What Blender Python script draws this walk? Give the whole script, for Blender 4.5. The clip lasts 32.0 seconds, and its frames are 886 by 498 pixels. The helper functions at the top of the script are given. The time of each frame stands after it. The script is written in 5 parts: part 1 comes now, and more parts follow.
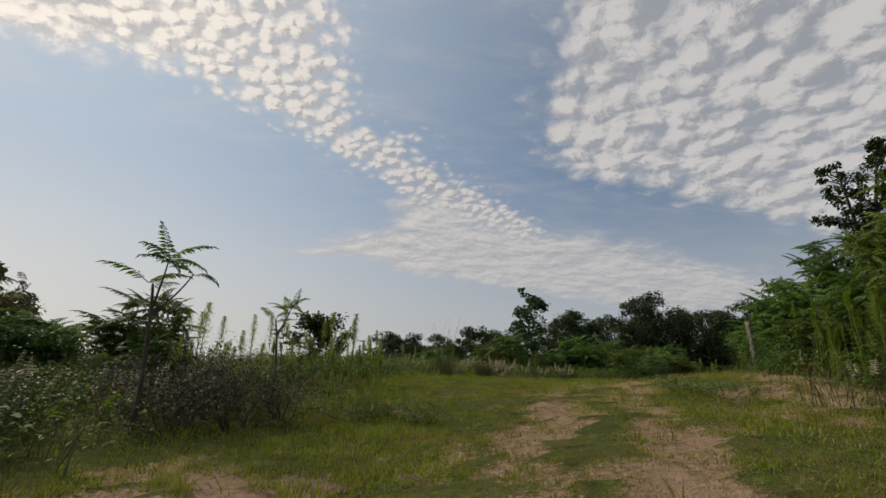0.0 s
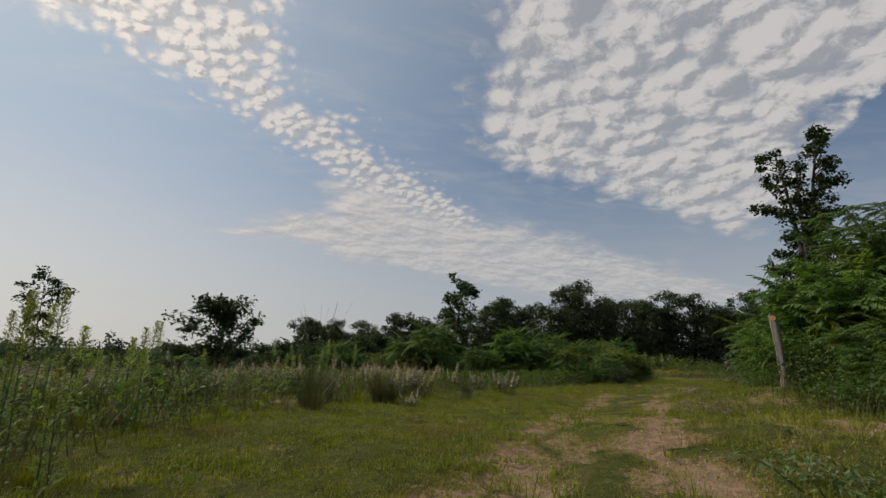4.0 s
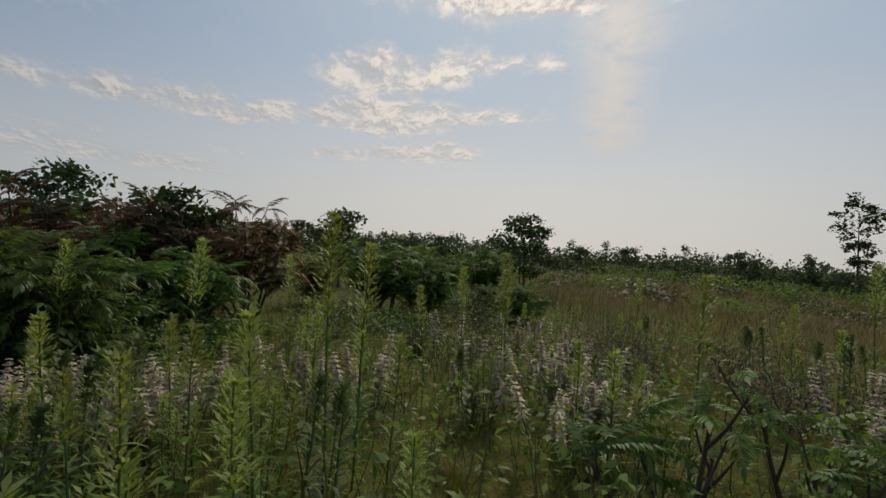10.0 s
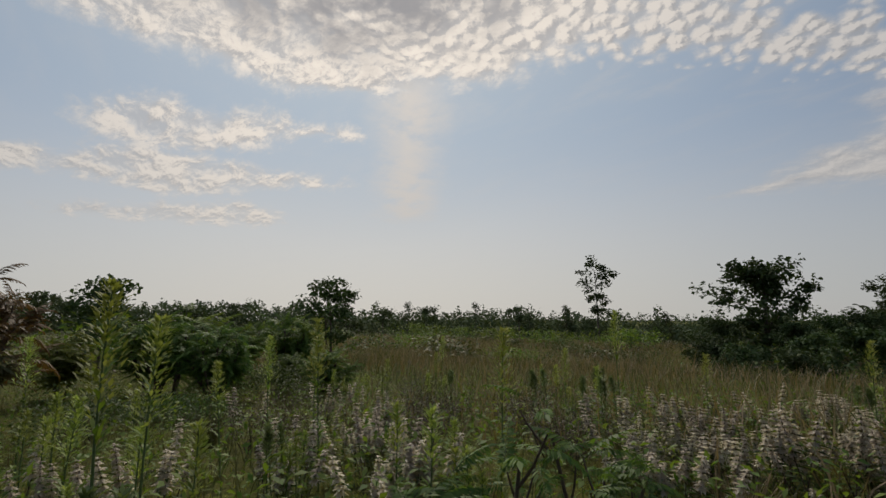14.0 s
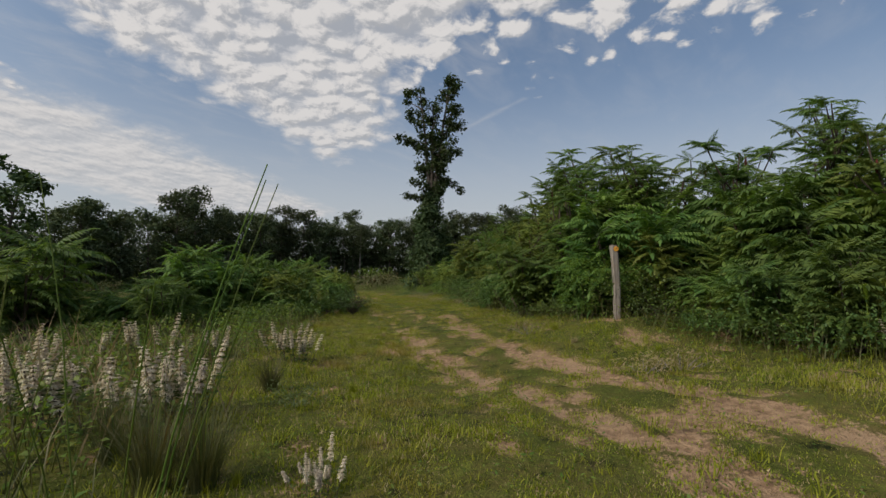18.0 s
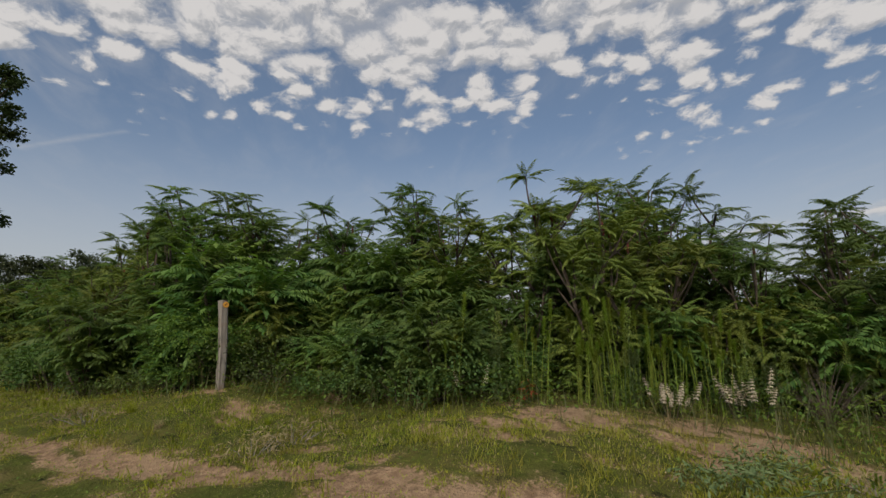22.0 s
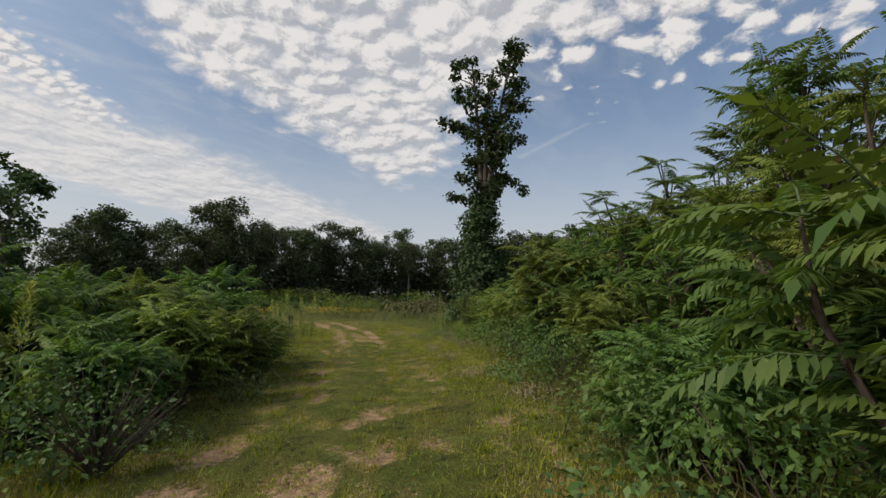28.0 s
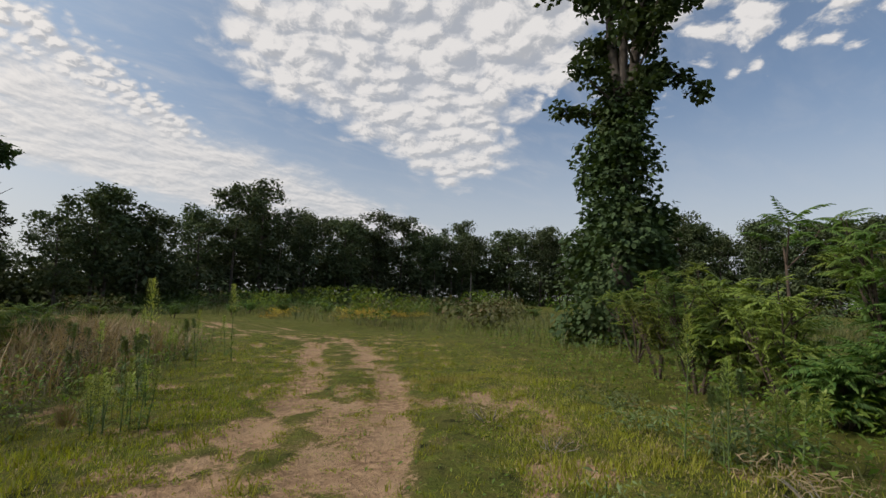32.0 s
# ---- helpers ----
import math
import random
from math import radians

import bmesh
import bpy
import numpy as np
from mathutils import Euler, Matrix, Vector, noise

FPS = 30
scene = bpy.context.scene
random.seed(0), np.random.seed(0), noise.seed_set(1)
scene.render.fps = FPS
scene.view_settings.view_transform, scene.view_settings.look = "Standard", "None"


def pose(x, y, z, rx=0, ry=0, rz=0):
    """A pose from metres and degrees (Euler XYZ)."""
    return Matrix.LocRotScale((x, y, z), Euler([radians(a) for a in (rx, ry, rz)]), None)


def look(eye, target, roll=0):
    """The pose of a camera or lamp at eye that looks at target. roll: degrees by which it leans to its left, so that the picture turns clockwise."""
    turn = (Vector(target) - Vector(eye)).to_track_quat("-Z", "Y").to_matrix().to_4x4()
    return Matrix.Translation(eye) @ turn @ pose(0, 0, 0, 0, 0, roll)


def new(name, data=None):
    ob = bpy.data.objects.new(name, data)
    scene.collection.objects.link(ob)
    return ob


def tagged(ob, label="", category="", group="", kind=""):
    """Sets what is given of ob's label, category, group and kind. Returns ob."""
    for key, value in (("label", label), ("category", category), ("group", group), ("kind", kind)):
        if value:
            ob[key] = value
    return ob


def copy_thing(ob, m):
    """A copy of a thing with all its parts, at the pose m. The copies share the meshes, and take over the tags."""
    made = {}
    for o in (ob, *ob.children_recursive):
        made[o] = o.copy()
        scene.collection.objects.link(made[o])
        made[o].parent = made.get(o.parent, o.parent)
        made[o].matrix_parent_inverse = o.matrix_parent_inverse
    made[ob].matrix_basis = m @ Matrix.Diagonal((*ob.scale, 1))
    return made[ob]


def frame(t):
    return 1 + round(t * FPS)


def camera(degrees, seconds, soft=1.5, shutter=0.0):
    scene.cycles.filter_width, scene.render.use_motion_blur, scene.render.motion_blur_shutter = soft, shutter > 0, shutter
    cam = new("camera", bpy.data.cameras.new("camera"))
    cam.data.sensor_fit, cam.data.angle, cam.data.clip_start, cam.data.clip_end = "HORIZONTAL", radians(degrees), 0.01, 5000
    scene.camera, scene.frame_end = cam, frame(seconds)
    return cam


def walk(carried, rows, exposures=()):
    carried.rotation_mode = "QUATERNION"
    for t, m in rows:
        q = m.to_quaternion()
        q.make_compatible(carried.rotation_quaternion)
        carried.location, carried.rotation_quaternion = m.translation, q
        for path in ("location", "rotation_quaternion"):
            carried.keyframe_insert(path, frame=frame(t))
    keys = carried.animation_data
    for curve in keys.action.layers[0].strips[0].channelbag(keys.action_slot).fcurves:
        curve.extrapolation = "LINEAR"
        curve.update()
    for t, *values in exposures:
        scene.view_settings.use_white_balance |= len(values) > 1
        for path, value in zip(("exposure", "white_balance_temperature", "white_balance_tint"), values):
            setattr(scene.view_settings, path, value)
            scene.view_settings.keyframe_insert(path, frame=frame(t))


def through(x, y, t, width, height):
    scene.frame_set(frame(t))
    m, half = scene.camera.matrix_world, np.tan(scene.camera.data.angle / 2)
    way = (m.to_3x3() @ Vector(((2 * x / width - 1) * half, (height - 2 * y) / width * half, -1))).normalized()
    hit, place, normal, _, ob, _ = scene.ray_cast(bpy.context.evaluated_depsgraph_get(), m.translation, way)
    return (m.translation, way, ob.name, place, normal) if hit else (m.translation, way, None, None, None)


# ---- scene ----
cam = camera(87.3, 32.0)
PATH = [
    (0, (-0.005, 0.022, 0.864), (-0.0067, 1.9588, 1.3631), 1.46),
    (0.5, (0.024, 0.508, 0.930), (0.0282, 2.4453, 1.4259), 1.32),
    (1, (0.062, 0.983, 0.988), (0.1109, 2.9222, 1.4731), 1.33),
    (1.5, (0.133, 1.440, 1.044), (0.2225, 3.3819, 1.5158), 1.27),
    (2, (0.235, 1.908, 1.098), (0.3867, 3.8474, 1.5637), 1.22),
    (2.5, (0.351, 2.397, 1.150), (0.5620, 4.3308, 1.6152), 1.04),
    (4.5, (0.825, 4.392, 1.351), (1.1148, 6.3226, 1.7853), 1.49),
    (5, (0.910, 4.966, 1.399), (1.0605, 6.9172, 1.8113), 1.93),
    (5.5, (0.916, 5.604, 1.445), (0.8566, 7.5649, 1.8349), 2.46),
    (6, (0.837, 6.225, 1.499), (0.5883, 8.1706, 1.8894), 2.94),
    (6.5, (0.694, 6.806, 1.561), (0.2893, 8.7257, 1.9481), 3.37),
    (7, (0.491, 7.364, 1.613), (-0.0678, 9.2471, 1.9893), 3.82),
    (7.5, (0.256, 7.832, 1.643), (-0.5003, 9.6467, 2.0072), 4.31),
    (8, (0.043, 8.110, 1.658), (-0.9386, 9.8186, 1.9992), 4.46),
    (8.5, (-0.108, 8.243, 1.663), (-1.3395, 9.7878, 1.9723), 4.50),
    (9, (-0.195, 8.304, 1.665), (-1.7018, 9.5968, 1.9080), 4.19),
    (9.5, (-0.227, 8.323, 1.666), (-1.9807, 9.2728, 1.8124), 3.65),
    (10, (-0.231, 8.326, 1.666), (-2.1632, 8.8423, 1.6708), 3.28),
    (10.5, (-0.231, 8.326, 1.666), (-2.2157, 8.5459, 1.5537), 2.88),
    (11, (-0.231, 8.326, 1.666), (-2.1892, 8.7324, 1.6469), 2.49),
    (11.5, (-0.231, 8.326, 1.666), (-2.1332, 8.9405, 1.7281), 2.14),
    (12, (-0.231, 8.326, 1.666), (-2.0658, 9.1093, 1.8059), 1.53),
    (12.5, (-0.231, 8.326, 1.666), (-2.0057, 9.2282, 1.8562), 1.00),
    (13, (-0.232, 8.323, 1.666), (-1.9473, 9.3261, 1.8953), 0.58),
    (13.5, (-0.239, 8.307, 1.665), (-1.8733, 9.4298, 1.9304), 0.19),
    (15.5, (-0.297, 8.181, 1.658), (-1.3858, 9.8238, 1.9973), 0.07),
    (16, (-0.313, 8.146, 1.656), (-1.0429, 9.9847, 1.9489), -0.12),
    (16.5, (-0.329, 8.110, 1.654), (-0.4108, 10.0977, 1.8592), -0.12),
    (17, (-0.345, 8.074, 1.652), (0.3639, 9.9399, 1.7767), 1.29),
    (17.3, (-0.348, 8.056, 1.651), (0.7476, 9.7283, 1.7131), -0.01),
    (17.5, (-0.317, 8.063, 1.650), (0.9384, 9.6193, 1.6968), 0.26),
    (18, (-0.151, 8.137, 1.649), (1.4961, 9.2675, 1.7422), -0.19),
    (18.5, (0.017, 8.204, 1.647), (1.9234, 8.8041, 1.7166), -0.82),
    (19, (0.192, 8.237, 1.636), (2.1847, 8.3767, 1.7334), -0.87),
    (19.5, (0.349, 8.256, 1.622), (2.3122, 7.8912, 1.7380), -1.09),
    (20, (0.447, 8.266, 1.611), (2.3169, 7.5715, 1.7504), -1.34),
    (20.5, (0.491, 8.264, 1.603), (2.3095, 7.4559, 1.8075), -1.34),
    (21, (0.498, 8.280, 1.598), (2.2785, 7.4224, 1.9068), -1.37),
    (21.5, (0.504, 8.337, 1.602), (2.3403, 7.6241, 1.9462), -1.17),
    (22, (0.570, 8.384, 1.619), (2.5000, 7.9870, 1.9619), -0.71),
    (22.5, (0.677, 8.369, 1.639), (2.6501, 8.3498, 1.9641), -0.35),
    (23, (0.773, 8.339, 1.650), (2.7291, 8.6192, 1.9569), -0.19),
    (23.5, (0.882, 8.349, 1.652), (2.8076, 8.8009, 1.9489), -0.02),
    (24, (1.065, 8.413, 1.648), (2.9846, 8.8986, 1.9268), 0.08),
    (24.5, (1.455, 8.548, 1.639), (3.3458, 9.1435, 1.9034), 0.01),
    (25, (1.919, 8.775, 1.617), (3.7838, 9.4549, 1.8600), 0.18),
    (25.5, (2.463, 9.005, 1.597), (4.2786, 9.8165, 1.8135), 0.29),
    (26, (3.087, 9.371, 1.558), (4.7981, 10.3892, 1.7440), 0.25),
    (26.5, (3.739, 9.954, 1.535), (5.3340, 11.1483, 1.7011), 0.54),
    (28.5, (7.386, 13.293, 1.762), (8.8477, 14.6432, 1.9634), 1.55),
    (29, (8.194, 14.067, 1.760), (9.6103, 15.4651, 1.9622), 1.42),
    (29.5, (8.995, 14.985, 1.723), (10.3651, 16.4297, 1.9164), 1.34),
    (30, (9.830, 15.967, 1.690), (11.1830, 17.4285, 1.8783), 1.49),
    (30.5, (10.719, 17.017, 1.635), (12.0461, 18.5004, 1.8286), 1.53),
    (31, (11.628, 18.102, 1.553), (12.9233, 19.6123, 1.7497), 1.63),
    (31.5, (12.521, 19.218, 1.496), (13.8343, 20.7132, 1.6960), 1.67),
    (32, (13.437, 20.258, 1.446), (14.7417, 21.7601, 1.6484), 1.75),
]
walk(cam, [(t, look(eye, target, roll)) for t, eye, target, roll in PATH], exposures=((0, -0.15), (6, -0.25), (9, -0.38), (10.5, -0.25), (13.5, -0.35), (16, -0.32), (17, -0.08), (18, 0.12), (19, 0.2), (20.5, 0.14), (22, 0.02), (24, 0.18), (26, 0.28), (32, 0.28)))

# ---- world, sun ----
SUN_AZ, SUN_EL = 62.0, 40.0          # degrees left of +y, degrees above the horizon
world = bpy.data.worlds.new("sky")
scene.world = world
world.use_nodes = True
wn, wl = world.node_tree.nodes, world.node_tree.links
wn.clear()


def wire(tree, sock, value):
    if isinstance(value, (int, float)):
        sock.default_value = value
    elif isinstance(value, (tuple, list)):
        sock.default_value = value
    else:
        tree.links.new(value, sock)


def op(tree, kind, a, b=None, c=None, clamp=False):
    n = tree.nodes.new("ShaderNodeMath")
    n.operation, n.use_clamp = kind, clamp
    for i, v in enumerate((a, b, c)):
        if v is not None:
            wire(tree, n.inputs[i], v)
    return n.outputs[0]


def step(tree, v, lo, hi):
    n = tree.nodes.new("ShaderNodeMapRange")
    n.interpolation_type = "SMOOTHSTEP"
    wire(tree, n.inputs["Value"], v)
    n.inputs["From Min"].default_value, n.inputs["From Max"].default_value = lo, hi
    return n.outputs["Result"]


def mix(tree, f, a, b, how="MIX"):
    n = tree.nodes.new("ShaderNodeMix")
    n.data_type, n.blend_type = "RGBA", how
    wire(tree, n.inputs[0], f)
    wire(tree, n.inputs[6], a if not isinstance(a, tuple) else (*a, 1)[:4])
    wire(tree, n.inputs[7], b if not isinstance(b, tuple) else (*b, 1)[:4])
    return n.outputs[2]


def noise_tex(tree, vec, scale, detail=4.0, rough=0.55, distort=0.0):
    n = tree.nodes.new("ShaderNodeTexNoise")
    wire(tree, n.inputs["Vector"], vec)
    n.inputs["Scale"].default_value = scale
    n.inputs["Detail"].default_value, n.inputs["Roughness"].default_value = detail, rough
    n.inputs["Distortion"].default_value = distort
    return n.outputs[0]


def combine(tree, x, y, z=0.0):
    n = tree.nodes.new("ShaderNodeCombineXYZ")
    for i, v in enumerate((x, y, z)):
        wire(tree, n.inputs[i], v)
    return n.outputs[0]


wt = world.node_tree
sky = wn.new("ShaderNodeTexSky")
sky.sky_type, sky.sun_disc = "NISHITA", False
sky.sun_elevation, sky.sun_rotation = radians(SUN_EL), radians(-SUN_AZ)
sky.altitude, sky.air_density, sky.dust_density, sky.ozone_density = 50, 1.0, 0.35, 0.9
geo_dir = wn.new("ShaderNodeTexCoord").outputs["Generated"]
sx = wn.new("ShaderNodeSeparateXYZ")
wl.new(geo_dir, sx.inputs[0])
dz = op(wt, "ADD", op(wt, "MAXIMUM", sx.outputs[2], 0.0), 0.12)
cu, cv = op(wt, "DIVIDE", sx.outputs[0], dz), op(wt, "DIVIDE", sx.outputs[1], dz)
plane = combine(wt, cu, cv)
higher = op(wt, "ADD", op(wt, "MAXIMUM", sx.outputs[2], 0.0), 0.26)
lofty = combine(wt, op(wt, "DIVIDE", sx.outputs[0], higher), op(wt, "DIVIDE", sx.outputs[1], higher))
warp = noise_tex(wt, plane, 3.2, 6, 0.62)
fine = noise_tex(wt, plane, 7.0, 4, 0.6)
SUN_DIR = (-math.sin(radians(SUN_AZ)) * math.cos(radians(SUN_EL)), math.cos(radians(SUN_AZ)) * math.cos(radians(SUN_EL)), math.sin(radians(SUN_EL)))
dot = wn.new("ShaderNodeVectorMath")
dot.operation = "DOT_PRODUCT"
wl.new(geo_dir, dot.inputs[0])
dot.inputs[1].default_value = SUN_DIR
facing = op(wt, "MAXIMUM", dot.outputs["Value"], 0.0)
glow = op(wt, "POWER", facing, 5.0)
wide = op(wt, "POWER", facing, 2.5)
# the way over the cloud layer towards the sun
to_sun = wn.new("ShaderNodeVectorMath")
to_sun.operation = "SUBTRACT"
to_sun.inputs[0].default_value = (SUN_DIR[0] / (SUN_DIR[2] + 0.12), SUN_DIR[1] / (SUN_DIR[2] + 0.12), 0)
wl.new(plane, to_sun.inputs[1])
sunward = wn.new("ShaderNodeVectorMath")
sunward.operation = "NORMALIZE"
wl.new(to_sun.outputs[0], sunward.inputs[0])


def inside(legs):
    """How far inside a cloud mass a point of the layer lies: tapered legs (ends, half widths), joined."""
    best = None
    for ax, ay, ra, bx, by, rb in legs:
        lx, ly = bx - ax, by - ay
        ll = lx * lx + ly * ly
        px, py = op(wt, "SUBTRACT", cu, ax), op(wt, "SUBTRACT", cv, ay)
        h = op(wt, "MULTIPLY_ADD", px, lx / ll, op(wt, "MULTIPLY", py, ly / ll), clamp=True)
        qx, qy = op(wt, "MULTIPLY_ADD", h, -lx, px), op(wt, "MULTIPLY_ADD", h, -ly, py)
        d = op(wt, "SQRT", op(wt, "ADD", op(wt, "MULTIPLY", qx, qx), op(wt, "MULTIPLY", qy, qy)))
        d = op(wt, "SUBTRACT", op(wt, "MULTIPLY_ADD", h, rb - ra, ra), d)
        best = d if best is None else op(wt, "SMOOTH_MAX", best, d, 0.08)
    return best


def billow(vec, scale, puffy, rough):
    """Height of rounded cloud cells with ragged detail, about 0..1."""
    v = wn.new("ShaderNodeTexVoronoi")
    v.feature, v.voronoi_dimensions = "SMOOTH_F1", "2D"
    v.inputs["Scale"].default_value, v.inputs["Smoothness"].default_value = scale, 0.35
    wl.new(vec, v.inputs["Vector"])
    rounded = op(wt, "MULTIPLY_ADD", v.outputs["Distance"], -1.1 * puffy, 0.5 + 0.55 * puffy)
    return op(wt, "MULTIPLY_ADD", op(wt, "SUBTRACT", noise_tex(wt, vec, scale * 0.55, 9, 0.68), 0.5), rough, rounded)


def cloud_texture(turn, stretch, scale, puffy, drift, rough):
    """Cell height and its light and shade, from cells stretched along one heading."""
    swirl = wn.new("ShaderNodeTexNoise")
    swirl.inputs["Scale"].default_value, swirl.inputs["Detail"].default_value = scale * 0.6, 5.0
    wl.new(lofty, swirl.inputs["Vector"])
    bend = wn.new("ShaderNodeVectorMath")
    bend.operation = "MULTIPLY_ADD"
    wl.new(swirl.outputs["Color"], bend.inputs[0])
    bend.inputs[1].default_value = (drift / scale, drift / scale, 0)
    wl.new(lofty, bend.inputs[2])
    heights = []
    for ahead in (0.0, 0.22 / scale):
        moved = wn.new("ShaderNodeVectorMath")
        moved.operation = "MULTIPLY_ADD"
        wl.new(sunward.outputs[0], moved.inputs[0])
        moved.inputs[1].default_value = (ahead, ahead, 0)
        wl.new(bend.outputs[0], moved.inputs[2])
        m = wn.new("ShaderNodeMapping")
        m.inputs["Rotation"].default_value, m.inputs["Scale"].default_value = (0, 0, radians(turn)), (1.0, stretch, 1)
        wl.new(moved.outputs[0], m.inputs[0])
        heights.append(billow(m.outputs[0], scale, puffy, rough))
    return heights[0], op(wt, "SUBTRACT", heights[0], heights[1])


def cloud(legs, texture, edge, ragged, low, blur=0.5, flat=1.0):
    """Cover and lit share of one mass; low: cover left in the joints between cells."""
    height, relief = texture
    s = op(wt, "MULTIPLY_ADD", op(wt, "SUBTRACT", warp, 0.5), edge * 1.6, inside(legs))
    s = op(wt, "MULTIPLY_ADD", op(wt, "SUBTRACT", height, 0.5), ragged, op(wt, "DIVIDE", s, edge))
    joints = op(wt, "MULTIPLY_ADD", step(wt, height, 0.3, 0.66), 1 - low, low)
    return op(wt, "MULTIPLY", step(wt, s, -0.15, blur), joints), step(wt, op(wt, "MULTIPLY_ADD", op(wt, "SUBTRACT", height, 0.62), 0.35, relief), -0.26 * flat, 0.14 * flat), s


CELLS = cloud_texture(40, 0.9, 27.0, 0.9, 1.1, 1.5)
BILLOWS = cloud_texture(-60, 1.0, 12.5, 0.72, 1.1, 1.75)
SHEET = cloud_texture(-25, 1.4, 11.0, 0.25, 1.0, 2.1)
# the thick back-lit cloud overhead, and the long band of small cells that runs from it down to the flat sheet
OVERHEAD = ((-1.02, -0.2, 0.50, -0.95, 0.42, 0.58), (-0.95, 0.42, 0.58, -0.85, 0.75, 0.40))
BAND = ((-0.80, 0.65, 0.42, -0.55, 1.0, 0.30), (-0.55, 1.0, 0.30, -0.42, 1.4, 0.14), (-0.42, 1.4, 0.14, -0.1, 1.82, 0.15), (-0.1, 1.82, 0.15, 0.45, 2.35, 0.12), (-0.10, 1.51, 0.02, -0.08, 1.53, 0.02))
# the flat sheet with a streaked tip, reaching behind the woods
FLAT = ((-1.02, 2.66, 0.03, -0.1, 2.65, 0.5), (-0.1, 2.1, 0.22, 0.1, 2.7, 0.60), (0.3, 2.75, 0.62, 1.7, 3.25, 0.66), (1.7, 3.25, 0.66, 2.6, 3.2, 0.35))
# the broad mass of billows and the loose puffs beyond it
MASS = ((0.62, 0.2, 0.42, 0.78, 1.25, 0.52), (0.78, 1.3, 0.50, 1.2, 1.55, 0.38), (1.2, 1.55, 0.38, 1.9, 2.08, 0.06), (0.8, 0.5, 0.4, 1.05, 0.95, 0.32), (1.2, 1.3, 0.3, 1.75, 1.75, 0.16))
PUFFS = ((0.95, 0.75, 0.40, 1.18, 0.3, 0.34), (1.15, 0.15, 0.38, 1.2, -0.25, 0.34), (1.1, -0.3, 0.26, 0.9, -0.85, 0.28), (0.75, -1.15, 0.22, 0.55, -1.7, 0.20), (0.92, -1.42, 0.05, 1.38, -1.27, 0.0))
# back-lit clouds over the open field, and streaks low behind the thicket
WEST = ((-2.02, 0.2, 0.27, -1.66, 0.88, 0.07), (-2.58, -0.4, 0.14, -2.5, 0.3, 0.32), (-2.5, 0.3, 0.32, -2.2, 1.05, 0.08), (-3.25, -0.05, 0.16, -2.95, 0.75, 0.28), (-2.42, -1.3, 0.16, -2.65, -0.5, 0.26), (-1.55, -0.85, 0.28, -1.5, -0.6, 0.22))
LOW = ((3.0, -2.2, 0.12, 1.0, -3.1, 0.26), (-2.95, -1.75, 0.15, -3.45, -0.4, 0.12), (-3.4, -2.0, 0.45, -3.9, -0.9, 0.3))
masses = [cloud(FLAT, SHEET, 0.24, 0.8, 0.88, 1.1, 2.4), cloud(LOW, SHEET, 0.24, 1.0, 0.5, 1.2), cloud(WEST, SHEET, 0.16, 1.2, 0.62, 1.0), cloud(OVERHEAD, SHEET, 0.16, 0.9, 0.85, 0.8), cloud(PUFFS, BILLOWS, 0.30, 2.6, 0.55, 0.7), cloud(MASS, BILLOWS, 0.17, 1.1, 0.78, 0.9), cloud(BAND, CELLS, 0.12, 1.1, 0.70, 0.9)]
cover, lit_share = 0.0, 0.5
for over, light, s in masses:
    lit_share = op(wt, "ADD", op(wt, "MULTIPLY", lit_share, op(wt, "SUBTRACT", 1.0, over)), op(wt, "MULTIPLY", light, over))
    cover = op(wt, "SUBTRACT", 1.0, op(wt, "MULTIPLY", op(wt, "SUBTRACT", 1.0, cover), op(wt, "SUBTRACT", 1.0, over)))
# thin fibres all over the clear sky, denser beside the masses
streak = wn.new("ShaderNodeMapping")
streak.inputs["Rotation"].default_value, streak.inputs["Scale"].default_value = (0, 0, radians(-30)), (1.2, 2.6, 1)
wl.new(plane, streak.inputs[0])
fibres = noise_tex(wt, streak.outputs[0], 2.4, 6, 0.6, 0.4)
near_by = op(wt, "MAXIMUM", step(wt, masses[-1][2], -3.2, 0.3), step(wt, masses[-2][2], -2.6, 0.3))
veil = op(wt, "MULTIPLY", step(wt, fibres, 0.42, 0.8), op(wt, "MULTIPLY_ADD", near_by, 0.30, 0.13))
# a narrow upright wisp and a short trail
for leg, top_ in (((-1.22, 0.82, 0.15, -2.35, 1.58, 0.20), 0.9), ((1.97, 1.24, 0.03, 1.83, 0.83, 0.012), 0.42)):
    d = inside((leg,))
    wisp = op(wt, "MULTIPLY", step(wt, op(wt, "MULTIPLY_ADD", op(wt, "SUBTRACT", warp, 0.5), 2.0 * leg[2], d), -0.5 * leg[2], 1.2 * leg[2]), step(wt, fine, 0.1, 0.6))
    veil = op(wt, "MAXIMUM", veil, op(wt, "MULTIPLY", wisp, top_))
cover = op(wt, "MAXIMUM", cover, veil)
# light near the sun, haze towards the horizon
shade = mix(wt, lit_share, (3.6, 3.7, 3.95), (6.3, 6.1, 6.0))
lit = mix(wt, op(wt, "MULTIPLY", glow, 0.85), shade, mix(wt, lit_share, (7.2, 6.8, 6.5), (13.0, 11.6, 10.0)))
thick = op(wt, "MULTIPLY", step(wt, masses[3][2], 0.9, 2.4), step(wt, fine, 0.25, 0.6))
lit = mix(wt, op(wt, "MULTIPLY", thick, op(wt, "POWER", glow, 1.6)), lit, (4.2, 4.1, 4.2))
clear = mix(wt, 0.22, mix(wt, 1.0, sky.outputs[0], (0.72, 0.77, 0.82), "MULTIPLY"), (3.0, 3.7, 4.6))
